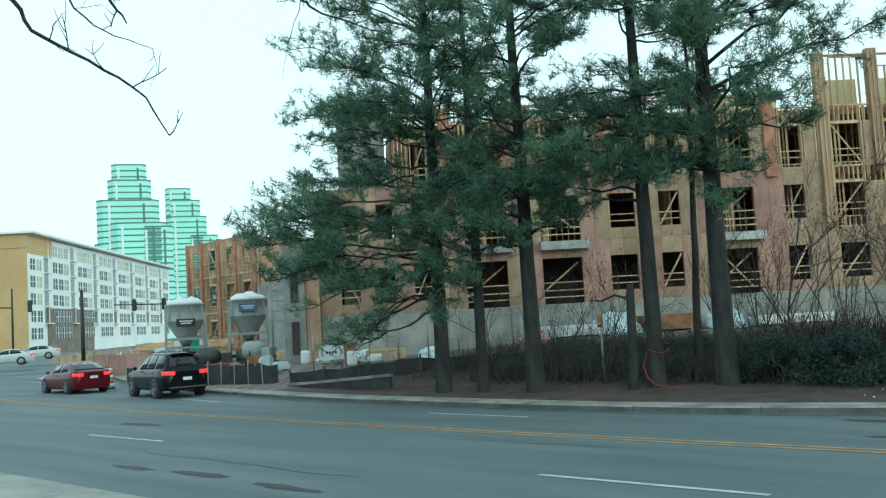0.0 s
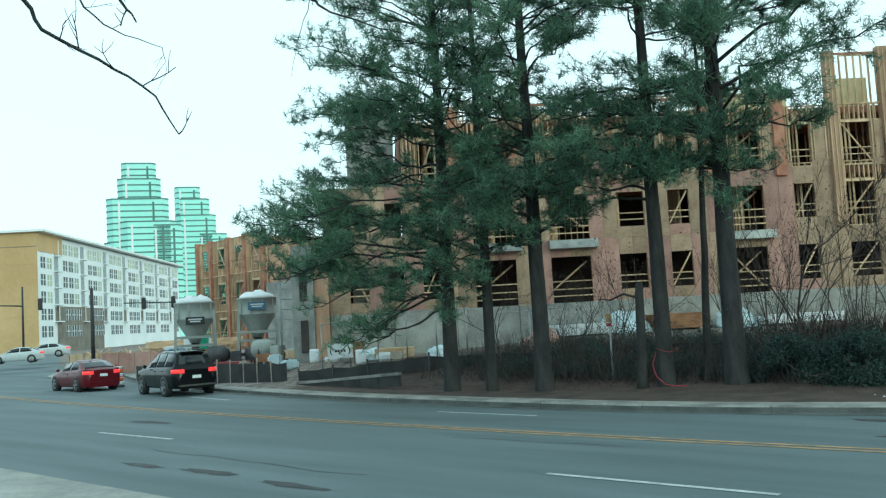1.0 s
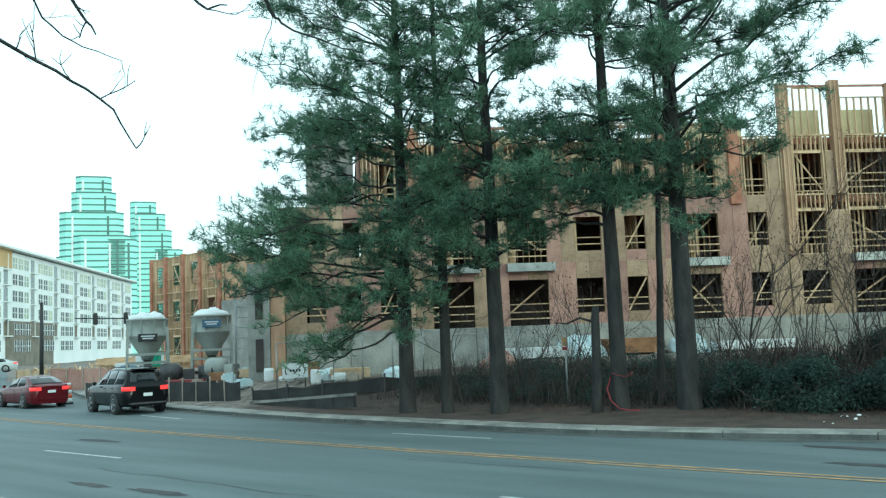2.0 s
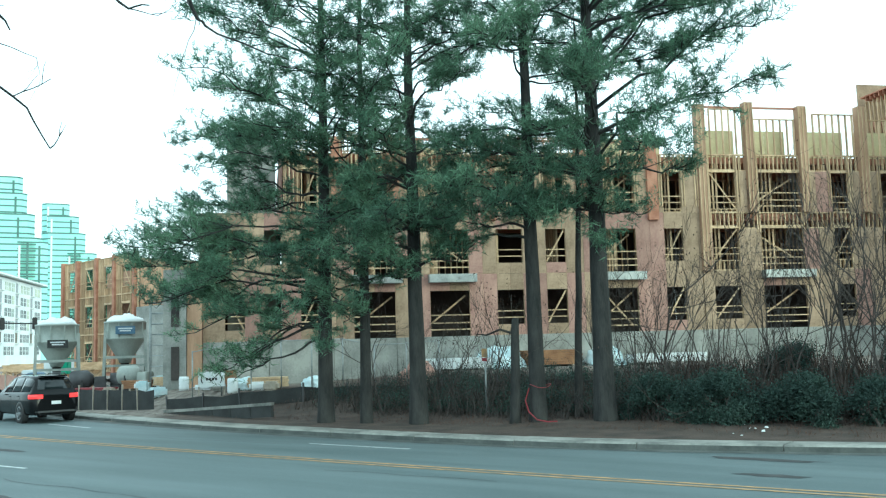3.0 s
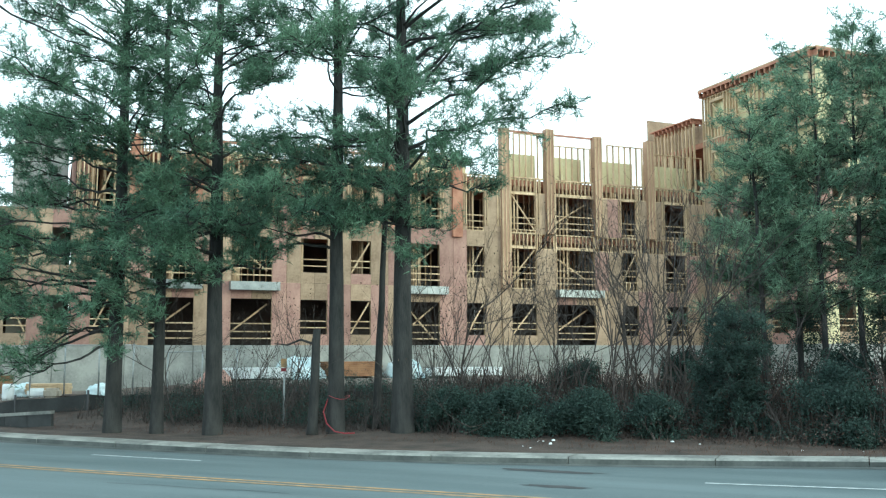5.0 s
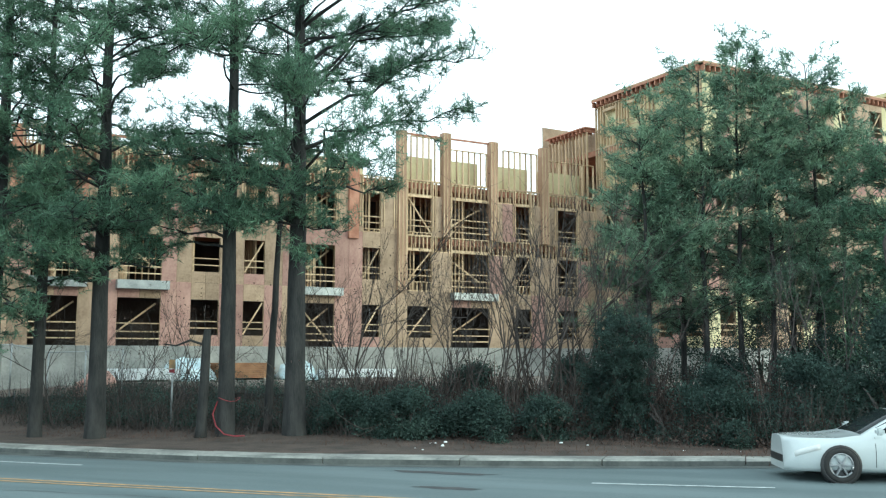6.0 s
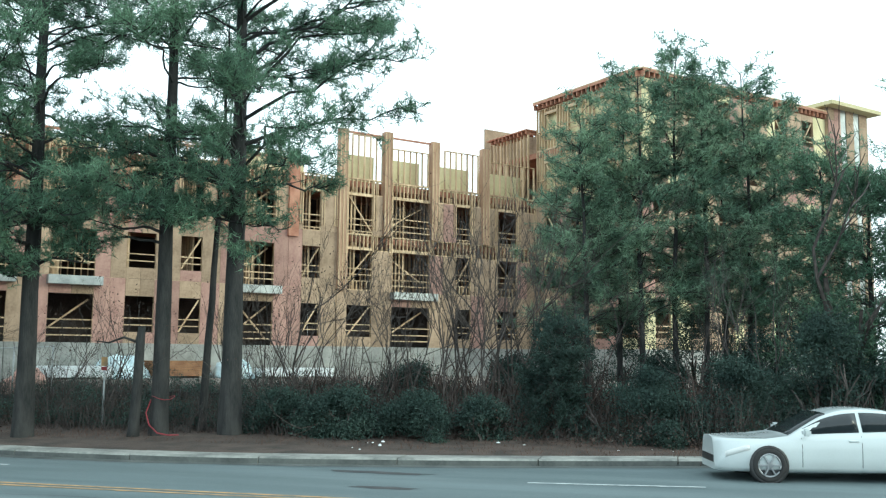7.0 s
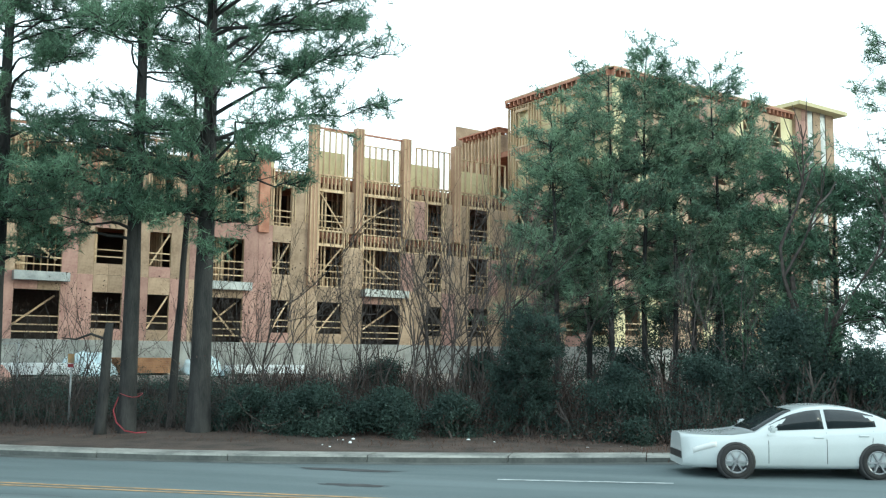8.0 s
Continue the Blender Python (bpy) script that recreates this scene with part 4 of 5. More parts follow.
            part("side_window", bm, GLASS_DARK, ob)
    ends = ((roof[0][0] + 0.12, -0.2 if not suv else -0.35, "windscreen"), (1.22 if not suv else 1.98, 1.9 if not suv else 2.2, "rear_window"))
    for a, b, nm in ends:
        bm = bmesh.new()
        rows = []
        for x in np.linspace(a, b, 7):
            e = half(x)[8][0] * 0.88
            rows.append([(x, -e, zr(x) + 0.006), (x, -e * 0.5, zr(x) + 0.016), (x, e * 0.5, zr(x) + 0.016), (x, e, zr(x) + 0.006), (x, e, zr(x) - 0.06), (x, -e, zr(x) - 0.06)])
        loft(bm, rows)
        bmesh.ops.recalc_face_normals(bm, faces=bm.faces)
        part(nm, bm, GLASS_DARK, ob)
    for x in wheels:
        for s in (-1, 1):
            wd = wide(x)
            bm = bmesh.new()
            loft(bm, [[(x + rr * math.cos(k), s * yy, r + rr * math.sin(k)) for k in (2 * math.pi * j / 24 for j in range(24))] for yy, rr in ((wd - 0.2, r * 1.14), (wd + 0.006, r * 1.14), (wd + 0.006, r * 0.9), (wd - 0.2, r * 0.9))], close=False)
            part("wheel_arch", bm, BLACK, ob, "dark wheel arch")
            bm = bmesh.new()
            prof = [(0.2, r * 0.66), (0.222, r * 0.7), (0.226, r * 0.9), (0.2, r), (0.02, r), (0.0, r * 0.9), (0.0, r * 0.3)]
            loft(bm, [[(x + rr * math.cos(k), s * (wd - 0.2 + yy), r + rr * math.sin(k)) for k in (2 * math.pi * j / 24 for j in range(24))] for yy, rr in prof], close=False)
            wheel = part("wheel", bm, TYRE, ob)
            bm = bmesh.new()
            tube(bm, ((x, s * (wd - 0.1), r), (x, s * (wd - 0.06), r)), r * 0.66, 20)
            part("brake_disc", bm, TRIM, wheel)
            bm = bmesh.new()
            tube(bm, ((x, s * (wd - 0.06), r), (x, s * (wd + 0.012), r)), r * 0.2, 12)
            for k in range(6):
                g = 2 * math.pi * k / 6
                bar(bm, (x, s * wd, r), (x + r * 0.64 * math.cos(g), s * wd, r + r * 0.64 * math.sin(g)), 0.075, 0.03)
            tube(bm, [(x + r * 0.66 * math.cos(k), s * wd, r + r * 0.66 * math.sin(k)) for k in (2 * math.pi * j / 20 for j in range(21))], 0.022, 6)
            part("rim", bm, RIM, wheel, "silver alloy rim")
    for s in (-1, 1):
        for a, b, za, zc, mt, nm, lb in ((L / 2 - 0.3, L / 2 + 0.012, 0.15, 0.03 if not suv else 0.02, TAIL, "tail_light", "glowing red tail light"), (-L / 2 + 0.16, -L / 2 + 0.6, 0.1, 0.0, HEADLIGHT, "headlight", "")):
            bm = bmesh.new()
            rows = []
            for x in np.linspace(a, b, 6):
                z1 = zb(min(x, L / 2 - 0.3)) - zc - 0.05 if mt is TAIL else zb(x) - zc - 0.03
                z0 = z1 - za
                rows.append([(x, s * (wide(x) + 0.012), z0), (x, s * (wide(x) + 0.008), z1), (x, s * wide(x) * 0.72, z1), (x, s * wide(x) * 0.72, z0)])
            loft(bm, rows)
            bmesh.ops.recalc_face_normals(bm, faces=bm.faces)
            part(nm, bm, mt, ob, lb)
        bm = bmesh.new()
        zm = zb(-0.7)
        box(bm, -0.8, -0.64, s * (W + 0.06) - 0.09, s * (W + 0.06) + 0.07, zm + 0.02, zm + 0.16)
        bmesh.ops.bevel(bm, geom=bm.edges[:], offset=0.04, segments=2, affect="EDGES")
        part("mirror", bm, mat, ob)
        for x in (0.22, 1.12):
            bm = bmesh.new()
            box(bm, x - 0.1, x + 0.1, s * (wide(x) * 0.985) - 0.025, s * (wide(x) * 0.985) + 0.025, zb(x) - 0.13, zb(x) - 0.095)
            bmesh.ops.bevel(bm, geom=bm.edges[:], offset=0.01, segments=1, affect="EDGES")
            part("door_handle", bm, mat, ob)
        for x in (-0.78, 0.38, 1.22):
            bm = bmesh.new()
            pts = [(x + (0.1 if x > 1 else 0.0) * q, s * (float(np.interp(low + 0.1 + q * (zb(x) - low - 0.12), [p for _, p in half(x)[:7]], [p for p, _ in half(x)[:7]])) + 0.001), low + 0.1 + q * (zb(x) - low - 0.12)) for q in (0, 0.25, 0.5, 0.75, 1.0)]
            tube(bm, pts, 0.006, 4)
            part("door_seam", bm, BLACK, ob)
    bm = bmesh.new()
    box(bm, L / 2 - 0.12, L / 2 + 0.035, -0.72, 0.72, 0.34, 0.5)
    bmesh.ops.bevel(bm, geom=bm.edges[:], offset=0.05, segments=2, affect="EDGES")
    part("rear_bumper", bm, TRIM if suv else mat, ob)
    bm = bmesh.new()
    box(bm, L / 2 - 0.02, L / 2 + 0.03, -0.17, 0.17, 0.68, 0.8)
    part("number_plate", bm, WHITE, ob, "pale number plate")
    bm = bmesh.new()
    box(bm, -L / 2 - 0.012, -L / 2 + 0.1, -0.45, 0.45, 0.34, 0.48)
    part("grille", bm, BLACK, ob)
    if suv:
        bm = bmesh.new()
        box(bm, 1.9, 2.08, -0.5, 0.5, 1.67, 1.72)
        part("roof_spoiler", bm, mat, ob)
        for s in (-1, 1):
            bm = bmesh.new()
            tube(bm, [(-0.1, s * 0.58, 1.7), (0.0, s * 0.58, 1.77), (1.6, s * 0.58, 1.79), (1.72, s * 0.58, 1.72)], 0.018, 6)
            part("roof_rail", bm, BLACK, ob)
    return ob


RED = paint("dark_red_paint", (0.085, 0.004, 0.009), 0.3, 0.2)
JET = paint("black_car_paint", (0.006, 0.007, 0.008), 0.15, 0.0)
PEARL = paint("white_car_paint", (0.52, 0.56, 0.56))
SILVER = paint("silver_car_paint", (0.5, 0.54, 0.54))
car("sedan", "dark red sedan with glowing tail lights on the asphalt", RED, pose(-43.6, 20.5, 0, 0, 0, -5))
car("suv", "black sport utility vehicle with lit tail lights on the asphalt", JET, pose(-34.4, 20.0, 0, 0, 0, -11), "suv")
car("sedan", "white sedan with tinted windows on the asphalt", PEARL, pose(2.95, 20.8, 0, 0, 0, 12))
car("sedan", "silver sedan on the side street by the junction", SILVER, pose(-88.0, 35.0, 0.6, 0, 0, 60))
car("sedan", "silver sedan on the side street by the junction", SILVER, pose(-97.0, 41.5, 0.8, 0, 0, 60))
car("suv", "black sport utility vehicle waiting at the junction", JET, pose(-66.5, 22.2, 0, 0, 0, 150), "suv")

# ---- yard: silos, fences, materials ----
SILO = material("silo_steel", (0.27, 0.3, 0.275), (0.42, 0.45, 0.41), 0.6, 0.8, 12, 0.1)
DRUM_ORANGE = material("orange_plastic", (0.55, 0.1, 0.04), (0.7, 0.15, 0.06), 0.5, 3, 20)
SILT = material("black_silt_fabric", (0.02, 0.022, 0.022), (0.045, 0.047, 0.047), 0.8, 1.5, 25, 0.4)
STAKE = material("wood_stake", (0.3, 0.27, 0.22), (0.45, 0.4, 0.33), 0.85, 3, 20)
BLUE = material("blue_panel", (0.06, 0.12, 0.2), (0.1, 0.18, 0.27), 0.5, 2, 20)
GREEN = material("green_wrap", (0.03, 0.24, 0.13), (0.05, 0.34, 0.19), 0.5, 2, 20)
PINK_FABRIC = material("faded_pink_panel", (0.36, 0.2, 0.16), (0.5, 0.32, 0.26), 0.85, 1.2, 20)
TAPE = material("red_tape", (0.17, 0.02, 0.025), (0.26, 0.03, 0.04), 0.5, 3, 20)
TARP = material("pale_blue_tarp", (0.45, 0.58, 0.62), (0.65, 0.74, 0.76), 0.5, 2, 20, 0.5)
FLOWER = material("brown_timber_stack", (0.2, 0.1, 0.05), (0.36, 0.2, 0.1), 0.85, 2, 20, island=0.2)


def silo(x, y, rz, panel):
    """A mortar silo: round bin, cone, frame legs, domed white cover and a name panel."""
    z0 = ground_z(x, y) - 0.02
    ob = thing("mortar_silo", "grey steel mortar silo on legs with a white top", "silo", "mortar silos", at=pose(x, y, z0, 0, 0, rz))
    def ring(r, z, n=20):
        return [(r * math.cos(2 * math.pi * k / n), r * math.sin(2 * math.pi * k / n), z) for k in range(n)]
    bm = bmesh.new()
    loft(bm, [ring(0.3, 1.75), ring(0.34, 1.9), ring(1.04, 3.0), ring(1.09, 3.06), ring(1.09, 3.1), ring(1.06, 3.12), ring(1.06, 3.9), ring(1.11, 3.92), ring(1.11, 4.0)])
    for f in bm.faces:
        f.smooth = len(f.verts) == 4 and abs(f.normal.z) < 0.9
    part("bin", bm, SILO, ob)
    bm = bmesh.new()
    bmesh.ops.create_icosphere(bm, subdivisions=4, radius=1.0)
    for v in bm.verts:
        g = noise.noise(v.co * 2.6 + Vector((x, y, 0))) + 0.5 * noise.noise(v.co * 6 + Vector((x, 3, 0)))
        v.co = Vector((v.co.x * 0.98, v.co.y * 0.98, 4.0 + max(v.co.z, -0.05) * (0.34 + 0.2 * g)))
    for f in bm.faces:
        f.smooth = True
    part("cover", bm, WHITE, ob, "crumpled white cover sheet")
    for k in range(10):
        g = 2 * math.pi * k / 10
        bm = bmesh.new()
        bar(bm, (1.075 * math.cos(g), 1.075 * math.sin(g), 3.1), (1.075 * math.cos(g), 1.075 * math.sin(g), 3.92), 0.05)
        part("stiffener", bm, SILO, ob)
    for sy in (-1, 1):
        bm = bmesh.new()
        box(bm, -1.12, 1.12, sy * 0.75 - 0.06, sy * 0.75 + 0.06, 2.0, 2.14)
        part("shelf_beam", bm, SILO, ob)
    for sx in (-1, 1):
        for sy in (-1, 1):
            bm = bmesh.new()
            bar(bm, (sx * 1.12, sy * 0.75, 0), (sx * 1.02, sy * 0.72, 3.5), 0.14)
            box(bm, sx * 1.12 - 0.16, sx * 1.12 + 0.16, sy * 0.75 - 0.16, sy * 0.75 + 0.16, 0, 0.03)
            part("leg", bm, SILO, ob)
    for sy in (-1, 1):
        for z in (1.55, 0.45):
            bm = bmesh.new()
            box(bm, -1.0, 1.0, sy * 0.74 - 0.05, sy * 0.74 + 0.05, z, z + 0.12)
            part("crossbar", bm, SILO, ob)
    for sx in (-1, 1):
        bm = bmesh.new()
        bar(bm, (sx * 1.0, -0.75, 1.6), (sx * 1.0, 0.75, 0.5), 0.07)
        part("brace", bm, SILO, ob)
    bm = bmesh.new()
    tube(bm, ((0, 0, 1.8), (0, 0, 1.2), (0.25, -0.2, 0.9)), (0.24, 0.22, 0.16), 10)
    part("chute", bm, BLACK, ob, "black outlet chute")
    bm = bmesh.new()
    tube(bm, ((-0.75, -0.3, 0.75), (0.35, -0.3, 0.75)), 0.5, 14)
    part("mixer_drum", bm, TRIM, ob, "dark mixer drum")
    bm = bmesh.new()
    zc = 3.3 if panel == "blue" else 2.75
    box(bm, -0.5, 0.5, -1.16, -1.1, zc, zc + 0.42)
    p = part("name_panel", bm, BLUE if panel == "blue" else SILT, ob, "dark name panel with pale bars")
    bm = bmesh.new()
    for k, ww in ((0.26, 0.36), (0.14, 0.28)):
        box(bm, -ww, ww, -1.17, -1.165, zc + k, zc + k + 0.07)
    part("lettering_bar", bm, WHITE, p)
    return ob


silo(-44.25, 31.0, 55, "blue")
silo(-46.1, 28.1, 60, "dark")


def post_fence(points, height, mat, label, stake=STAKE, gap=1.1, name="silt_fence"):
    """Fabric held by stakes along a line of ground points."""
    ob = thing(name, label, "fence")
    pts = [Vector((x, y, ground_z(x, y))) for x, y in points]
    for a, b in zip(pts, pts[1:]):
        n = max(1, round((b - a).length / gap))
        for i in range(n):
            p, q = a.lerp(b, i / n), a.lerp(b, (i + 1) / n)
            bm = bmesh.new()
            sag = random.uniform(0.0, 0.1)
            m = (p + q) / 2
            side = Vector((-(q - p).y, (q - p).x, 0)).normalized() * 0.012
            cols = [(p, 0.0), (m, sag), (q, 0.0)]
            vs = [[bm.verts.new(c + s + Vector((0, 0, z))) for s, z in ((side, -0.05), (-side, -0.05), (-side, height - g), (side, height - g))] for c, g in cols]
            for r0, r1 in zip(vs, vs[1:]):
                for j in range(4):
                    bm.faces.new((r0[j], r0[(j + 1) % 4], r1[(j + 1) % 4], r1[j]))
            bm.faces.new(vs[0][::-1]), bm.faces.new(vs[-1])
            part("fabric_panel", bm, mat, ob)
            bm = bmesh.new()
            tilt = random.uniform(-0.06, 0.06)
            bar(bm, p + Vector((0, 0, -0.1)), p + Vector((tilt, -0.03, height + random.uniform(0.05, 0.25))), 0.055)
            part("stake", bm, stake, ob)
    return ob


post_fence([(-47.0, 25.0), (-39, 23.6), (-31.5, 23.4)], 0.85, SILT, "black silt fence on wooden stakes along the verge")
post_fence([(-64, 29.0), (-58.0, 27.0), (-54.5, 27.8)], 0.8, SILT, "black silt fence on wooden stakes at the yard corner")
post_fence([(-30.5, 23.3), (-27, 23.9), (-24.4, 24.6), (-22.5, 27.2), (-14, 29.0), (-4, 31)], 0.5, SILT, "black silt fence on wooden stakes behind the pines", gap=2.0, stake=TRIM)


def block(name, label, cat, mat, x, y, z, sx, sy, sz, rz=0, bevel=0.03, group=""):
    bm = bmesh.new()
    box(bm, -sx / 2, sx / 2, -sy / 2, sy / 2, 0, sz)
    bmesh.ops.bevel(bm, geom=bm.edges[:], offset=bevel, segments=2, affect="EDGES")
    ob = part(name, bm, mat)
    ob.matrix_world = pose(x, y, z, 0, 0, rz)
    return tagged(ob, label, cat, group)


def lumber_stack(x, y, nx, nz, rz, length=3.0, mat=None, label="stack of sawn timber in the yard", z=None):
    ob = thing("timber_stack", label, "timber stack", at=pose(x, y, ground_z(x, y) if z is None else z, 0, 0, rz))
    for k in range(2):
        bm = bmesh.new()
        box(bm, -length / 2 + 0.4 + k * (length - 0.9), -length / 2 + 0.5 + k * (length - 0.9), 0, nx * 0.16, 0, 0.1)
        part("bearer", bm, STAKE, ob)
    for j in range(nz):
        for i in range(nx):
            bm = bmesh.new()
            o = random.uniform(-0.06, 0.06)
            box(bm, -length / 2 + o, length / 2 + o, i * 0.16, i * 0.16 + 0.145, 0.1 + j * 0.1, 0.19 + j * 0.1)
            part("board", bm, mat or LUMBER, ob)
    return ob


def truss_pile(x, y, rz, n=9):
    """Roof trusses lying on one another."""
    ob = thing("truss_pile", "pile of pale timber roof trusses in the yard", "truss pile", at=pose(x, y, ground_z(x, y) + 0.9, 0, 0, rz))
    for i in range(n):
        bm = bmesh.new()
        o = Vector((random.uniform(-0.3, 0.3), i * 0.14, i * 0.05))
        bar(bm, o + Vector((-3.2, 0, 0)), o + Vector((3.2, 0, 0)), 0.05, 0.09)
        bar(bm, o + Vector((-3.2, 0, 0.5)), o + Vector((3.2, 0, 0.5)), 0.05, 0.09)
        for k in range(12):
            a, b = -3.2 + 6.4 / 12 * k, -3.2 + 6.4 / 12 * (k + 1)
            bar(bm, o + Vector((a, 0, 0 if k % 2 else 0.5)), o + Vector((b, 0, 0.5 if k % 2 else 0)), 0.04, 0.07)
        part("truss", bm, LUMBER, ob)
    for s in (-2.2, 2.2):
        bm = bmesh.new()
        box(bm, s - 0.2, s + 0.2, 0, 1.3, -0.92, 0.0)
        part("support", bm, FLOWER, ob)
    return ob


def open_bin(x, y, rz, sx, sy, sz, mat, label):
    """A rubbish enclosure: four panelled sides on posts."""
    ob = thing("waste_enclosure", label, "waste bin", at=pose(x, y, ground_z(x, y), 0, 0, rz))
    for y0, n0 in ((0, "front_panel"), (sy, "back_panel")):
        k = max(2, round(sx / 1.2))
        for i in range(k):
            bm = bmesh.new()
            box(bm, i * sx / k + 0.02, (i + 1) * sx / k - 0.02, y0 - 0.02, y0 + 0.02, 0.12, sz - random.uniform(0, 0.1))
            part(n0, bm, mat, ob)
            bm = bmesh.new()
            box(bm, i * sx / k - 0.04, i * sx / k + 0.04, y0 - 0.07, y0 - 0.025, 0, sz + 0.08)
            part("post", bm, STAKE, ob)
    for x0 in (0, sx):
        bm = bmesh.new()
        box(bm, x0 - 0.02, x0 + 0.02, 0.03, sy - 0.03, 0.12, sz)
        part("end_panel", bm, mat, ob)
    bm = bmesh.new()
    for _ in range(40):
        p = Vector((random.uniform(0.2, sx - 0.2), random.uniform(0.2, sy - 0.2), random.uniform(0.5, sz)))
        bar(bm, p, p + Vector((random.uniform(-0.6, 0.6), random.uniform(-0.3, 0.3), random.uniform(0, 0.4))), 0.1, 0.04)
    tagged(part("scrap_wood", bm, LUMBER, ob), kind="stuff")
    return ob


open_bin(-59.5, 27.0, 22, 2.4, 1.8, 1.5, LUMBER, "yellow timber waste bay full of scrap wood")
open_bin(-57.0, 28.0, 22, 5.0, 2.2, 1.45, PINK_FABRIC, "faded pink panelled waste bay full of scrap wood")
truss_pile(-56.5, 34.0, 40)
lumber_stack(-54.0, 33.0, 9, 12, 40, 2.4, FLOWER, "stack of orange-brown sheathing boards in the yard")
block("wrapped_pallet", "pallet of blocks wrapped in white plastic", "pallet", WHITE, -52.0, 30.4, ground_z(-52, 30.4), 1.3, 1.2, 1.55, 40, 0.06, "wrapped pallets")
block("wrapped_pallet", "pallet of blocks wrapped in white plastic", "pallet", WHITE, -52.9, 32.4, ground_z(-52, 32), 1.4, 1.2, 2.0, 35, 0.06, "wrapped pallets")
block("green_crate", "green wrapped crate standing in the yard", "crate", GREEN, -51.7, 31.9, ground_z(-52, 32) + 1.2, 0.8, 0.7, 0.95, 40, 0.04)
block("crate_stand", "brown timber stand under a green crate", "stand", FLOWER, -51.7, 31.9, ground_z(-52, 32), 0.9, 0.8, 1.2, 40, 0.03)


def traffic_drum(x, y):
    ob = thing("traffic_drum", "orange and white traffic drum beside the kerb", "traffic drum", at=pose(x, y, 0.0))
    prof = ((0.30, 0.0), (0.30, 0.07), (0.25, 0.08), (0.245, 0.28), (0.235, 0.48), (0.225, 0.68), (0.215, 0.88), (0.2, 1.0))
    for i, (a, b) in enumerate(zip(prof, prof[1:])):
        bm = bmesh.new()
        loft(bm, [[(r * math.cos(2 * math.pi * k / 16), r * math.sin(2 * math.pi * k / 16), z) for k in range(16)] for r, z in (a, b)])
        part("band", bm, BLACK if i < 2 else (DRUM_ORANGE if i % 2 else WHITE), ob)
    bm = bmesh.new()
    bar(bm, (-0.1, 0, 0.98), (-0.1, 0, 1.08), 0.03), bar(bm, (0.1, 0, 0.98), (0.1, 0, 1.08), 0.03), bar(bm, (-0.11, 0, 1.08), (0.11, 0, 1.08), 0.03)
    part("handle", bm, DRUM_ORANGE, ob)
    return ob


traffic_drum(-43.2, 22.0)
traffic_drum(-69.0, 24.4)
traffic_drum(-72.5, 26.6)


def pole(name, label, cat, x, y, h, r, mat, z=None):
    ob = thing(name, label, cat, at=pose(x, y, ground_z(x, y) - 0.05 if z is None else z))
    bm = bmesh.new()
    tube(bm, ((0, 0, 0), (0, 0, h * 0.5), (0, 0, h)), (r * 1.1, r, r * 0.8), 10)
    part("shaft", bm, mat, ob)
    return ob


pole("wooden_pole", "dark upright pole rising from the yard", "pole", -55.3, 26.6, 5.6, 0.12, BLACK)
ladder = thing("pallet", "weathered timber pallet leaning on a pole", "pallet", at=pose(-54.5, 26.0, ground_z(-54.5, 26.0), -20, 0, 35))
for k in range(6):
    bm = bmesh.new()
    box(bm, -0.4, 0.4, -0.02, 0.02, 0.1 + k * 0.22, 0.2 + k * 0.22)
    part("slat", bm, STAKE, ladder)
for s in (-0.4, 0.36):
    bm = bmesh.new()
    box(bm, s, s + 0.05, 0.021, 0.1, 0, 1.4)
    part("stringer", bm, STAKE, ladder)


def signal(x, y, z0, arm, rz, heads):
    """A mast with an arm and hanging traffic signals."""
    ob = pole("traffic_signal", "dark traffic signal mast with hanging lights", "traffic light", x, y, 6.2, 0.1, BLACK, z0)
    ob.rotation_euler = (0, 0, radians(rz))
    bm = bmesh.new()
    tube(bm, ((0, 0, 4.4), (arm, 0, 4.6)), (0.07, 0.05), 8)
    part("arm", bm, BLACK, ob)
    for d in heads:
        bm = bmesh.new()
        box(bm, d - 0.2, d + 0.2, -0.15, 0.15, 3.95, 5.05)
        bmesh.ops.bevel(bm, geom=bm.edges[:], offset=0.05, segments=2, affect="EDGES")
        h = part("signal_head", bm, BLACK, ob)
        for k in range(3):
            bm = bmesh.new()
            tube(bm, ((d, -0.16, 4.2 + 0.32 * k), (d, -0.26, 4.2 + 0.32 * k)), 0.11, 10)
            part("visor", bm, BLACK, h)
    return ob


signal(-88.1, 35.7, 1.4, -3.0, 65, (-3.0, 1.5))
signal(-79.0, 50.0, 1.0, -8.0, 62, (-3.5, -6.2))


# bus stop post, tape, hydrant, litter
stop = pole("bus_stop_sign", "slim grey signpost with a small yellow sign", "signpost", -16.05, 24.05, 2.12, 0.03, METAL)
bm = bmesh.new()
box(bm, -0.1, 0.1, -0.045, -0.033, 1.82, 2.08)
part("sign_plate", bm, YELLOW, stop, "yellow sign plate")
bm = bmesh.new()
box(bm, -0.09, 0.09, -0.045, -0.033, 1.7, 1.8)
part("sign_plate", bm, TAPE, stop, "small red sign plate")
bm = bmesh.new()
tube(bm, [(-13.6 + 0.3 * math.cos(a), 23.14 + 0.3 * math.sin(a), 1.2 + 0.05 * math.sin(2 * a)) for a in (k * 2 * math.pi / 14 for k in range(15))], 0.01, 5)
tube(bm, [(-13.85, 22.95, 1.15), (-13.9, 22.8, 0.8), (-13.7, 22.65, 0.5), (-13.35, 22.5, 0.3), (-13.0, 22.45, 0.26), (-12.7, 22.45, 0.28)], 0.02, 5)
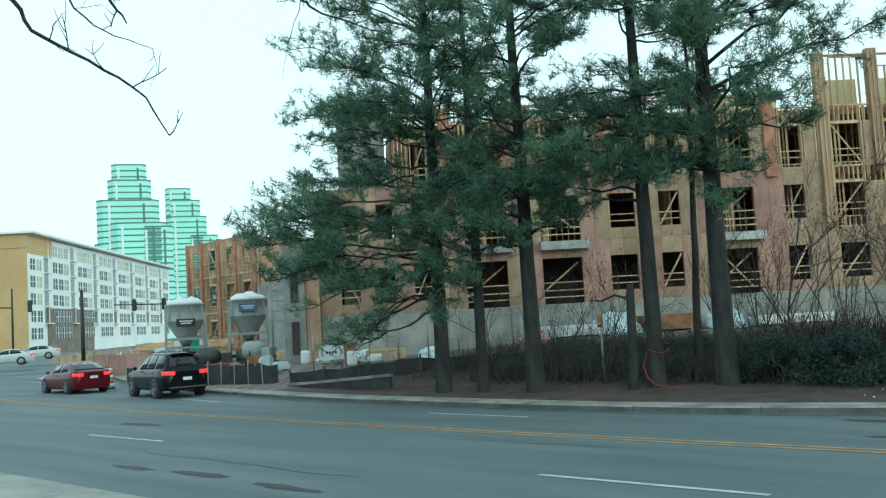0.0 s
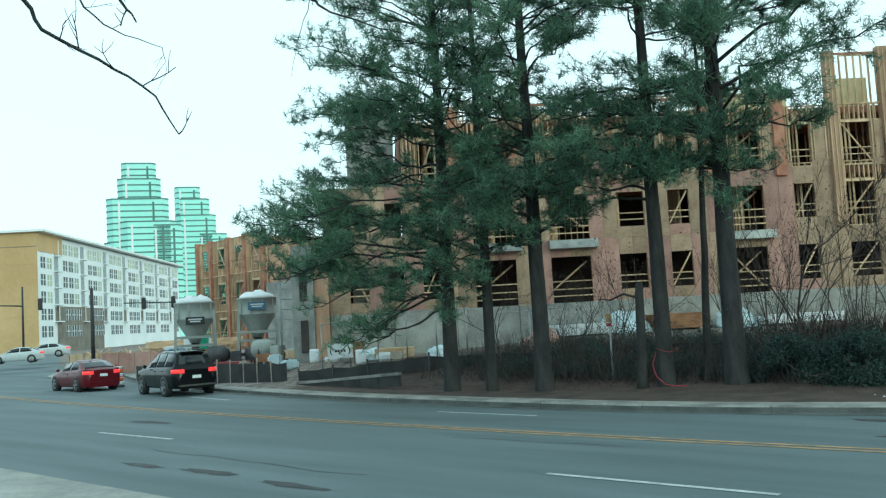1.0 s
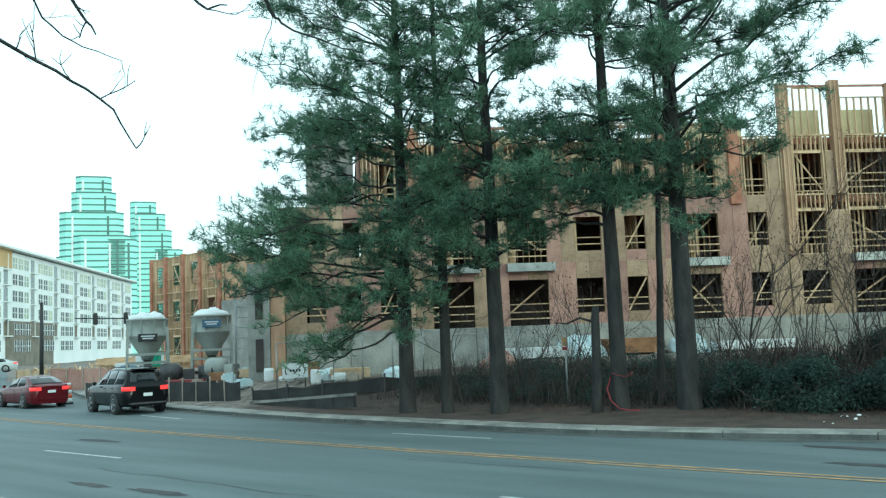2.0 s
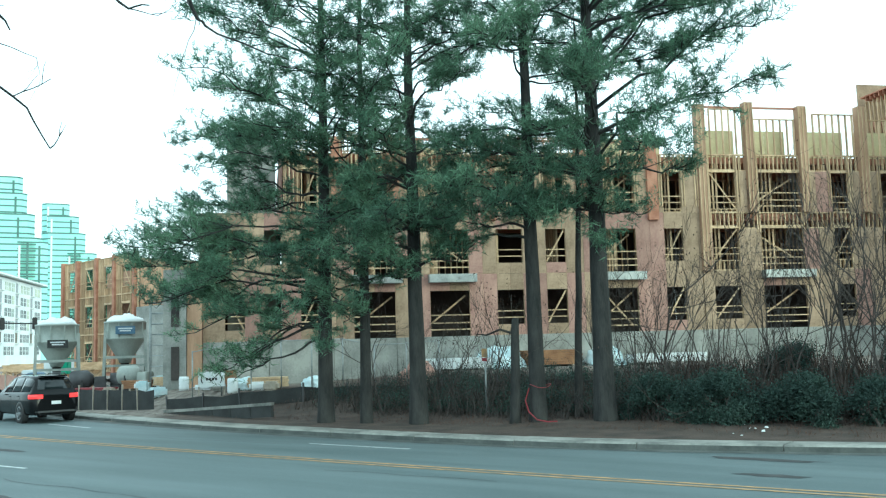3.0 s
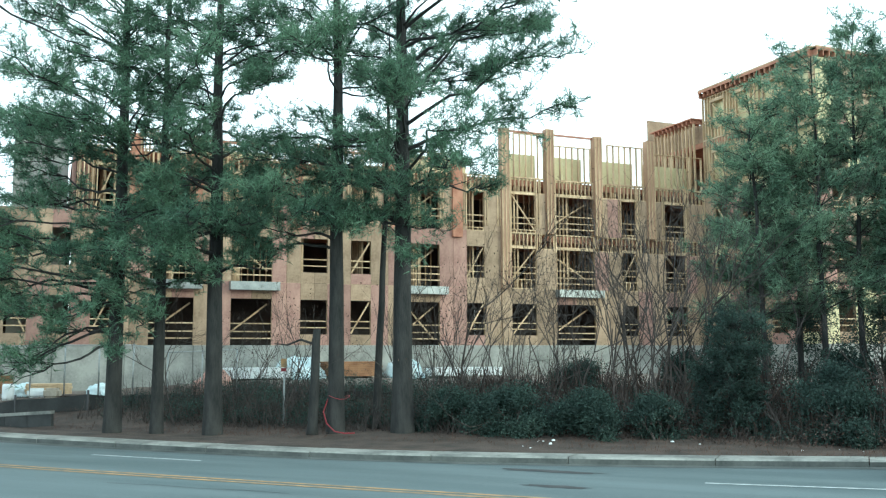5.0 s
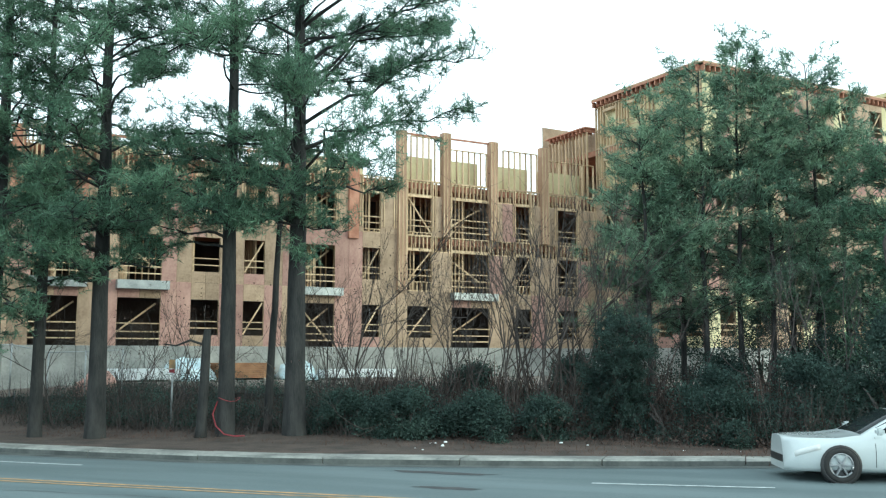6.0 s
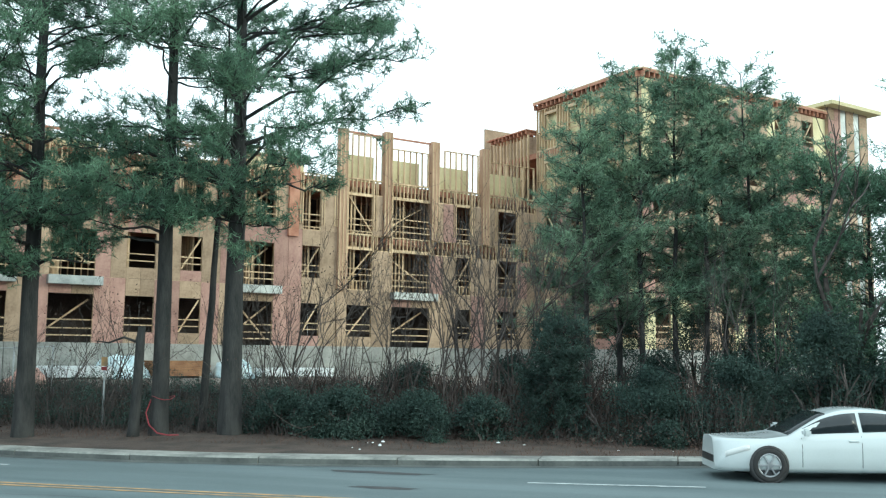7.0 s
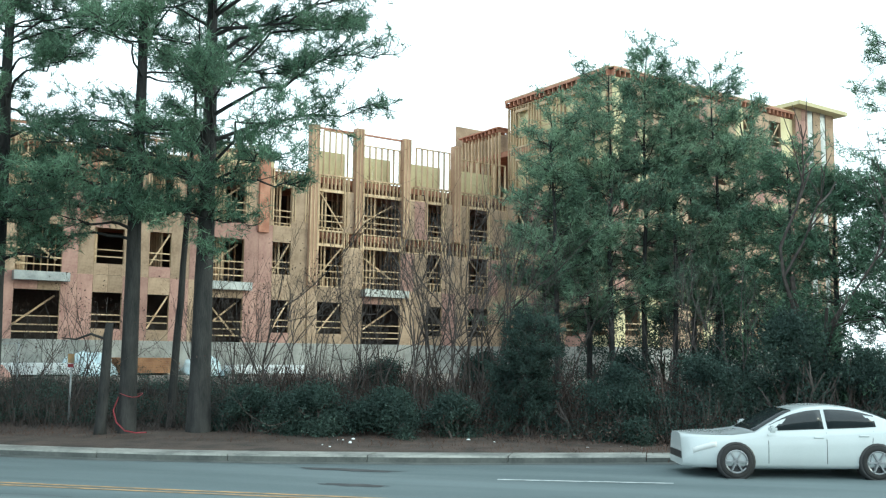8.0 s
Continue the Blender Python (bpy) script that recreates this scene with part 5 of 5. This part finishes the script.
tagged(part("warning_tape", bm, TAPE), "red plastic tape tied round a pine trunk", "tape")
for k in range(20):
    x = random.choice((-7.2, -7.7, random.uniform(-22, 6), random.uniform(-22, 6), random.uniform(-10, 6)))
    x += random.uniform(-0.4, 0.4)
    y = kerb_y(x) + random.uniform(1.6, 4.0)
    s = random.uniform(0.012, 0.03) if k > 5 else random.uniform(0.03, 0.06)
    bm = bmesh.new()
    bmesh.ops.create_icosphere(bm, subdivisions=2, radius=s)
    for v in bm.verts:
        v.co *= 1 + 0.5 * noise.noise(v.co * 14 + Vector((k, 0, 0)))
        v.co.z *= 0.55
    ob = part("litter", bm, WHITE)
    ob.location = (x, y, ground_z(x, y) + s * 0.3)
    tagged(ob, "crumpled white paper litter on the verge", "litter", "scraps of litter")

# road patches and drain
for x, y, a, b in ((-6.0, 18.7, 1.3, 0.22), (-5.2, 16.6, 0.7, 0.2), (-16.4, 8.75, 0.8, 0.15), (-14.3, 8.9, 1.0, 0.2), (-11.8, 8.75, 1.0, 0.16), (-24, 13.2, 1.2, 0.2)):
    vs = [(x + a * math.cos(t) * random.uniform(0.6, 1.1), y + b * math.sin(t) * random.uniform(0.6, 1.1), 0.006) for t in (k * math.pi / 9 for k in range(18))]
    tagged(raw("tar_patch", vs, [tuple(range(18))], PATCH), "dark tar patch on the asphalt", "road patch", "tar patches", kind="structure")
for k in range(9):
    x, y = -34 + 5.2 * k, (8.2, 12.9, 17.0, 10.1, 13.9)[k % 5]
    pts = [(x + 0.5 * i, y + 0.25 * noise.noise((k * 3.1, i * 0.35, 0)) + 0.02 * i * ((k % 3) - 1), 0.006) for i in range(9 + 2 * (k % 4))]
    vs, fs = [], []
    for i, p in enumerate(pts):
        g = 0.011 + 0.007 * noise.noise((i * 0.8, k, 2))
        vs += [(p[0], p[1] - g, p[2]), (p[0], p[1] + g, p[2])]
    fs = [(2 * i, 2 * i + 2, 2 * i + 3, 2 * i + 1) for i in range(len(pts) - 1)]
    tagged(raw("road_crack", vs, fs, PATCH), "thin dark crack in the asphalt", "road crack", "cracks in the road", kind="structure")
block("storm_drain", "dark storm drain opening in the kerb", "drain", BLACK, -31.8, kerb_y(-31.8) + 0.02, 0.03, 1.3, 0.14, 0.1, -5, 0.02)

# white site banner on a frame, sheet piles and rubble in front of the base
banner = thing("site_banner", "white banner with a dark oval mark on posts", "banner", at=pose(-30.0, 25.05, ground_z(-30.0, 25.05), 0, 0, 48))
bm = bmesh.new()
box(bm, -0.52, 0.52, -0.02, 0.02, 0.45, 1.05)
part("sheet", bm, WHITE, banner)
bm = bmesh.new()
for k in range(4):
    box(bm, -0.22 + 0.12 * k, -0.14 + 0.12 * k, -0.034, -0.024, 0.7, 0.8)
part("lettering_bar", bm, BLACK, banner)
for s in (-1, 1):
    bm = bmesh.new()
    pts = [(s * (0.3 + 0.1 * math.cos(t)), -0.03, 0.75 + 0.16 * math.sin(t)) for t in (-1.2 + 0.3 * k for k in range(9))]
    tube(bm, pts, 0.022, 5)
    part("mark", bm, BLACK, banner)
    bm = bmesh.new()
    bar(bm, (s * 0.5, 0.05, 0), (s * 0.5, 0.05, 1.2), 0.05)
    part("post", bm, STAKE, banner)


def tarp_heap(x, y, sx, sy, sz, mat, label, seed):
    bm = bmesh.new()
    bmesh.ops.create_icosphere(bm, subdivisions=4, radius=1)
    for v in bm.verts:
        n = noise.noise(v.co * 2.2 + Vector((seed, 0, 0))) + 0.5 * noise.noise(v.co * 6 + Vector((seed, 3, 0)))
        v.co *= 1 + 0.28 * n
        v.co = Vector((v.co.x * sx, v.co.y * sy, max(v.co.z, -0.15) * sz))
    for f in bm.faces:
        f.smooth = True
    ob = part("tarpaulin_cover", bm, mat)
    ob.location = (x, y, ground_z(x, y) + 0.1 * sz)
    return tagged(ob, label, "heap", "covered heaps")


tarp_heap(-29.6, 26.4, 0.55, 0.4, 0.45, TARP, "heap under a crumpled pale blue sheet", 1)
tarp_heap(-27.2, 28.0, 0.6, 0.4, 0.4, TARP, "heap under a crumpled pale blue sheet", 2)
tarp_heap(-49.5, 27.3, 0.7, 0.5, 0.45, WHITE, "white sack of rubble on the ground", 3)
tarp_heap(-24.5, 38.0, 1.2, 0.8, 0.9, TARP, "heap under a crumpled pale blue sheet", 4)
tarp_heap(-20.5, 41.0, 1.0, 0.8, 0.8, TARP, "heap under a crumpled pale blue sheet", 5)
tarp_heap(-23.6, 30.4, 0.9, 0.6, 0.9, PINK_FABRIC, "heap of faded pink wrapping by the wall", 6)
lumber_stack(-28.4, 26.6, 5, 4, 48, 1.6, LUMBER, "stack of yellow sawn timber in the yard")
lumber_stack(-30.4, 26.2, 3, 7, 48, 0.7, FLOWER, "stack of brown boards in the yard")
lumber_stack(-22.0, 39.0, 10, 7, 47, 2.6, FLOWER, "stack of orange-brown boards before the base wall")
lumber_stack(-17.5, 42.0, 8, 4, 47, 3.6, WHITE, "stack of pale blue-white boards before the base wall")
lumber_stack(-25.5, 36.0, 8, 5, 47, 3.2, WHITE, "stack of pale blue-white boards before the base wall")
lumber_stack(-42.0, 27.4, 6, 5, 30, 2.0, TAPE, "stack of red steel forms behind the silt fence")


def scaffold(x, y, rz, bays, lifts):
    ob = thing("scaffold_tower", "slim steel scaffold tower against the shaft", "scaffold", at=pose(x, y, ground_z(x, y), 0, 0, rz))
    for i in range(bays + 1):
        for d in (0, 0.9):
            bm = bmesh.new()
            tube(bm, ((i * 1.5, d, 0), (i * 1.5, d, lifts * 1.0)), 0.025, 6)
            part("standard", bm, METAL, ob)
    for k in range(1, lifts * 2 + 1):
        for d in (0, 0.9):
            bm = bmesh.new()
            tube(bm, ((0, d, k * 0.5), (bays * 1.5, d, k * 0.5)), 0.02, 6)
            part("ledger", bm, METAL, ob)
    return ob


scaffold(-37.2, 27.4, 50, 1, 4)

# concrete pipes, sacks and barrels between the fence and the base
for k in range(9):
    x = -33.5 + 0.75 * k + random.uniform(-0.3, 0.3)
    y = kerb_y(x) + 5.2 + random.uniform(-0.6, 0.8)
    g = ground_z(x, y)
    if k % 3 == 0:
        bm = bmesh.new()
        tube(bm, ((0, 0, 0), (0, 0, 0.12), (0, 0, 0.5), (0, 0, 0.6)), (0.2, 0.22, 0.22, 0.2), 14)
        ob = part("bucket", bm, random.choice((WHITE, METAL, BLUE)))
        ob.location = (x, y, g)
        tagged(ob, "plastic bucket standing on the trodden yard", "bucket", "yard buckets")
    else:
        block("material_sack", "stacked pale sack of mortar on the ground", "sack", random.choice((WHITE, CONCRETE, STAKE)), x, y, g - 0.02, random.uniform(0.4, 0.8), 0.45, random.uniform(0.2, 0.5), random.uniform(0, 90), 0.09, "mortar sacks")



def mixer(x, y, rz, mat, label):
    """A towed mortar mixer: drum, frame, wheels, draw bar and engine box."""
    ob = thing("mortar_mixer", label, "mixer", at=pose(x, y, ground_z(x, y), 0, 0, rz))
    bm = bmesh.new()
    loft(bm, [[(xx, r * math.cos(2 * math.pi * k / 16), 1.0 + r * math.sin(2 * math.pi * k / 16)) for k in range(16)] for xx, r in ((-0.6, 0.3), (-0.5, 0.48), (0.3, 0.5), (0.6, 0.25))])
    part("drum", bm, mat, ob)
    for s in (-0.5, 0.5):
        bm = bmesh.new()
        bar(bm, (-0.8, s, 0.45), (0.9, s, 0.45), 0.08)
        bar(bm, (0.0, s, 0.45), (0.0, s * 0.9, 1.0), 0.08)
        part("frame_rail", bm, BLACK, ob)
        bm = bmesh.new()
        tube(bm, ((0.1, s * 1.15, 0.3), (0.1, s * 1.4, 0.3)), 0.3, 14)
        part("wheel", bm, TYRE, ob)
    bm = bmesh.new()
    box(bm, 0.6, 1.2, -0.35, 0.35, 0.5, 1.15)
    bmesh.ops.bevel(bm, geom=bm.edges[:], offset=0.05, segments=2, affect="EDGES")
    part("engine_box", bm, mat, ob)
    bm = bmesh.new()
    bar(bm, (0.9, 0, 0.42), (2.0, 0, 0.35), 0.08)
    part("draw_bar", bm, BLACK, ob)
    return ob


mixer(-44.6, 28.6, 60, TRIM, "dark grey mortar mixer standing between the silos")
mixer(-41.8, 29.6, 20, SILO, "grey mortar mixer standing in the yard")
mixer(-47.8, 28.0, 100, BLUE, "blue mortar mixer standing in the yard")
for k in range(16):
    x = -48.0 + 0.95 * k + random.uniform(-0.4, 0.4)
    y = kerb_y(x) + 4.6 + random.uniform(-0.8, 1.6)
    g = ground_z(x, y)
    if k % 4 == 1:
        lumber_stack(x, y, 3, random.randint(2, 4), random.uniform(0, 90), random.uniform(1.0, 2.2), random.choice((FLOWER, STAKE, LUMBER)), "small pile of loose boards in the yard")
    else:
        block("material_sack", "stacked pale sack of mortar on the ground", "sack", random.choice((WHITE, CONCRETE, STAKE, TARP)), x, y, g - 0.02, random.uniform(0.4, 0.9), random.uniform(0.3, 0.6), random.uniform(0.2, 0.6), random.uniform(0, 90), 0.09, "mortar sacks")
beam = thing("timber_kerb_wall", "long dark low timber wall with a pale top edge", "wall")
for k in range(6):
    a, b = Vector((-30.0 + 1.15 * k, kerb_y(-30.0 + 1.15 * k) + 1.9, 0)), Vector((-30.0 + 1.15 * (k + 1), kerb_y(-30.0 + 1.15 * (k + 1)) + 1.9, 0))
    z = 0.2 + 0.075 * k
    bm = bmesh.new()
    bar(bm, (a.x, a.y, z), (b.x - 0.02, b.y, z + 0.075), 0.16, 0.1)
    part("top_beam", bm, KERB, beam, "grey weathered top beam")
    bm = bmesh.new()
    bar(bm, (a.x, a.y, z - 0.24), (b.x - 0.02, b.y, z - 0.165), 0.1, 0.38)
    part("wall_board", bm, SILT, beam)

# chain-link fence posts in front of the base
fence = thing("site_fence", "thin steel site fence with a top rail", "fence")
for k in range(9):
    x, y = -31.0 + 1.2 * k, 24.9 + 0.5 * k
    bm = bmesh.new()
    tube(bm, ((x, y, ground_z(x, y) - 0.1), (x, y, ground_z(x, y) + 2.0)), 0.03, 6)
    part("post", bm, METAL, fence)
    if k < 8:
        bm = bmesh.new()
        tube(bm, ((x, y, ground_z(x, y) + 1.95), (x + 1.2, y + 0.5, ground_z(x + 1.2, y + 0.5) + 1.95)), 0.02, 6)
        part("top_rail", bm, METAL, fence)


# ---- framed block beyond the silos ----
far_block = thing("framed_block", "timber-framed block under construction beyond the silos", "building", at=pose(-73.2, 45.1, 0, 0, 0, -6.5))
for i, (z, top) in enumerate(((1.1, 4.1), (4.1, 7.15), (7.15, 10.2))):
    hs = [(a, a + 1.3, z + 0.6, z + 2.3, "window") for a in (1.0, 4.0, 7.2, 10.0)]
    storey(far_block, 0, 12.4, z, top, hs, "open", [PLYWOOD])
    bm = bmesh.new()
    box(bm, 0, 12.4, 0.16, 9, z - 0.3, z - 0.02)
    part("floor_deck", bm, REDWOOD, far_block)
for x in (0.0, 2.6, 5.9, 8.8, 11.9):
    bm = bmesh.new()
    box(bm, x, x + 0.32, -0.2, 0.2, 1.0, 10.3)
    part("column_framing", bm, REDWOOD, far_block)
bm = bmesh.new()
box(bm, 12.4, 12.5, 0.2, 9, 1.0, 9.8)
part("side_wall", bm, COLUMN, far_block, "brown sheathed side wall")
bm = bmesh.new()
box(bm, 0.0, 12.4, 4.0, 4.1, 1.0, 9.6)
part("spine_wall", bm, COLUMN, far_block)
bm = bmesh.new()
box(bm, 12.6, 19.0, -0.2, 6, -0.4, 6.0)
part("base_wall", bm, CONCRETE, far_block, "grey block-work wall")

# ---- white apartment block across the junction ----
CLADDING = material("white_house_wrap", (0.74, 0.8, 0.8), (0.86, 0.88, 0.87), 0.8, 0.15, 2, 0.1)
TANWALL = material("tan_sheathing", (0.48, 0.33, 0.15), (0.58, 0.42, 0.21), 0.85, 0.12, 2, 0.1)
BROWNBRICK = material("brown_brick", (0.16, 0.15, 0.12), (0.24, 0.22, 0.18), 0.9, 0.5, 8, 0.1)
# yellow-green reflection painted into the panes as a broad colour mix
REFLECTION_GLASS = material("painted_reflection_window", (0.1, 0.16, 0.14), (0.56, 0.6, 0.34), 0.3, 0.12, 1.2, 0)
WINDOW = material("dark_window", (0.025, 0.035, 0.04), (0.06, 0.075, 0.08), 0.5, 0.3, 2, 0)
apt = thing("white_apartment_block", "six-storey white-wrapped apartment block nearing completion", "building", at=pose(-170.4, 72.0, 2.6, 0, 0, math.degrees(math.atan2(75, -79))))
bm = bmesh.new()
box(bm, 0, 109, 0, 16, -3, 19.6)
part("wall", bm, CLADDING, apt)
bm = bmesh.new()
box(bm, -0.15, -0.02, 0.1, 16, -3, 19.9)
box(bm, -0.15, 12, -0.12, -0.02, 16.4, 19.9)
part("end_wall", bm, TANWALL, apt, "tan sheathed end wall")
bm = bmesh.new()
box(bm, -1, 110, -1.4, 17, 19.9, 20.3)
part("roof", bm, CLADDING, apt)
bm = bmesh.new()
box(bm, 9, 36, -0.35, -0.02, -3, 6.4)
part("brick_base", bm, BROWNBRICK, apt, "brown brick base")
for z in (1.2, 4.4, 7.6, 10.8, 14.0, 17.2):
    bm = bmesh.new()
    box(bm, -0.19, -0.152, 0.1, 16, z, z + 0.14)
    part("sheathing_batten", bm, BROWNBRICK if z > 17 else TANWALL, apt)
cols, x, k = [], 1.0, 0
while x < 106:
    cols.append((x, "balcony" if k % 4 == 2 else "window", k))
    x += 5.2 if k % 4 == 2 else 3.2
    k += 1
for x, kind, k in cols:
    for f in range(6):
        z = 0.3 + 3.2 * f
        if f == 5 and x < 11:
            z -= 0.25
        if kind == "window":
            y0 = -0.37 if 8 < x < 35 and f < 2 else -0.0
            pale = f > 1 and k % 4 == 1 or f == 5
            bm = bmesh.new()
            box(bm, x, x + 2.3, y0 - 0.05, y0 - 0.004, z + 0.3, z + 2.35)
            pane = part("window", bm, REFLECTION_GLASS if pale else WINDOW, apt)
            bm = bmesh.new()
            for q in (x - 0.12, x + 1.02, x + 2.3):
                box(bm, q, q + (0.28 if q == x + 1.02 else 0.12), y0 - 0.07, y0 - 0.051, z + 0.2, z + 2.45)
            box(bm, x, x + 2.3, y0 - 0.07, y0 - 0.051, z + 1.25, z + 1.36)
            part("window_frame", bm, CLADDING, pane)
        elif f > 0:
            bm = bmesh.new()
            box(bm, x + 0.6, x + 2.6, -0.05, -0.004, z + 0.1, z + 2.7)
            part("balcony_recess", bm, BROWNBRICK if f < 2 else METAL, apt)
            bm = bmesh.new()
            box(bm, x + 0.3, x + 2.9, -1.0, -0.055, z - 0.12, z + 0.06)
            box(bm, x + 0.35, x + 0.45, -0.95, -0.85, z + 0.06, z + 2.9)
            part("balcony", bm, CLADDING, apt)

# ---- green glass office towers ----
TEAL = material("green_glass", (0.42, 0.84, 0.72), (0.55, 0.92, 0.82), 0.25, 0.01, 0.3, 0)
MULL = material("dark_spandrel", (0.06, 0.16, 0.14), (0.12, 0.24, 0.2), 0.4, 0.05, 1, 0)


def tower(x, y, rz, masses, s=1.0):
    """A stepped tower of chamfered blocks with glass bands and dark spandrels."""
    ob = thing("office_tower", "stepped office tower of green glass bands", "office tower", "green glass towers", at=pose(x, y, 0, 0, 0, rz))
    for cx, cy, wx, wy, top in masses:
        z, n = 0.0, 0
        wx, wy = wx / 2, wy / 2
        c = min(wx, wy) * 0.3
        poly = [(-wx + c, -wy), (wx - c, -wy), (wx, -wy + c), (wx, wy - c), (wx - c, wy), (-wx + c, wy), (-wx, wy - c), (-wx, -wy + c)]
        bm = bmesh.new()
        loft(bm, [[(cx + a, cy + b, z) for a, b in poly] for z in (0, top)])
        for f in bm.faces:
            f.smooth = False
        body = part("glass_shaft", bm, TEAL, ob)
        z = top
        while z > 6:
            bm = bmesh.new()
            loft(bm, [[(cx + a * 1.012, cy + b * 1.012, q) for a, b in poly] for q in (z - 0.7, z)])
            for f in bm.faces:
                f.smooth = False
            part("spandrel", bm, MULL, body)
            z -= 3.1
        for a in (-0.6, 0.5):
            bm = bmesh.new()
            box(bm, cx + a * wx - 0.5, cx + a * wx + 0.5, cy - wy * 1.02, cy - wy, 0, top - 2)
            part("corner_strip", bm, MULL if a > 0 else CLADDING, body)
    return ob


tower(-443.5, 240.5, 62, ((0, 0, 17, 16, 91), (0, -2, 21, 18, 82.5), (-1, -3, 30, 20, 72), (4, -6, 27, 22, 60), (-12, -2, 11, 18, 50), (12, -8, 16, 18, 58)))
tower(-478, 294, 62, ((-4, 0, 14, 14, 87), (-1, 0, 18, 16, 80), (0, -4, 22, 18, 70), (8, -4, 18, 18, 59)))

# distant tree line beyond the junction
for k, (x, y, wd, t) in enumerate(((-118, 78, 9, 15), (-124, 86, 10, 17), (-112, 82, 8, 13))):
    bush(300 + k, x, y, wd, t, 4000, NEEDLE, 0.35, "distant dark green tree beyond the framed block", "distant_tree")


# ---- bare tree beside the camera, whose branches hang into view ----
street_tree = thing("bare_street_tree", "leafless street tree whose thin branches hang into view", "tree", at=pose(-8.3, 0.6, 0.0))


def branch(points, radius, seed, twigs=8):
    rng = np.random.default_rng(seed)
    v, f, e = [], [], []
    p = np.array(points, float) - (-8.3, 0.6, 0.0)
    s = np.linspace(0, len(p) - 1, len(p) * 3)
    q = np.stack([np.interp(s, np.arange(len(p)), p[:, k]) for k in range(3)], 1) + rng.normal(0, 0.006, (len(s), 3))
    tube_arrays(q, np.linspace(radius, radius * 0.18, len(s)), 6, v, f)
    for _ in range(twigs):
        i = rng.integers(2, len(s))
        d = unit(q[min(i + 1, len(s) - 1)] - q[i - 1] + rng.normal(0, 0.35, 3))
        bare_arrays(rng, q[i], d, rng.uniform(0.1, 0.3), radius * 0.22, 1, v, f, e)
    raw("branch", v, f, BARK, street_tree)


FORK = (-7.6, 1.3, 5.2)
bm = bmesh.new()
tube(bm, ((0, 0, -0.1), (0.05, 0.05, 1.5), (0.2, 0.2, 3.4), (0.7, 0.7, 5.2), (0.9, 0.8, 7.5), (1.0, 0.9, 10.0)), (0.24, 0.2, 0.17, 0.13, 0.08, 0.03), 10)
part("trunk", bm, BARK, street_tree)
branch((FORK, (-6.9, 2.0, 5.4), (-6.6, 2.3, 5.15), (-6.47, 2.67, 4.81), (-6.42, 2.79, 4.59), (-6.25, 3.16, 4.37), (-6.09, 3.44, 4.17), (-6.01, 3.58, 3.86)), 0.028, 1, 7)
branch((FORK, (-6.8, 2.3, 5.7), (-6.3, 3.0, 5.3), (-6.2, 3.24, 4.86), (-6.14, 3.36, 4.69)), 0.034, 2, 4)
branch((FORK, (-6.9, 2.3, 5.7), (-6.45, 2.9, 5.2), (-6.3, 3.05, 4.75), (-6.2, 3.25, 4.6), (-6.05, 3.5, 4.5)), 0.014, 3, 5)
branch((FORK, (-6.4, 3.0, 6.0), (-5.5, 4.3, 5.2), (-5.43, 4.42, 4.89), (-5.4, 4.5, 4.82), (-5.2, 4.75, 4.7), (-5.0, 4.9, 4.6)), 0.02, 4, 3)
branch((FORK, (-6.4, 2.9, 6.1), (-5.5, 4.2, 5.3), (-5.43, 4.42, 4.86), (-5.5, 4.33, 4.6), (-5.54, 4.28, 4.3)), 0.008, 5, 0)
branch((FORK, (-6.6, 2.6, 5.9), (-5.9, 3.8, 5.2), (-5.75, 4.0, 4.93), (-5.65, 4.15, 4.97)), 0.026, 6, 1)
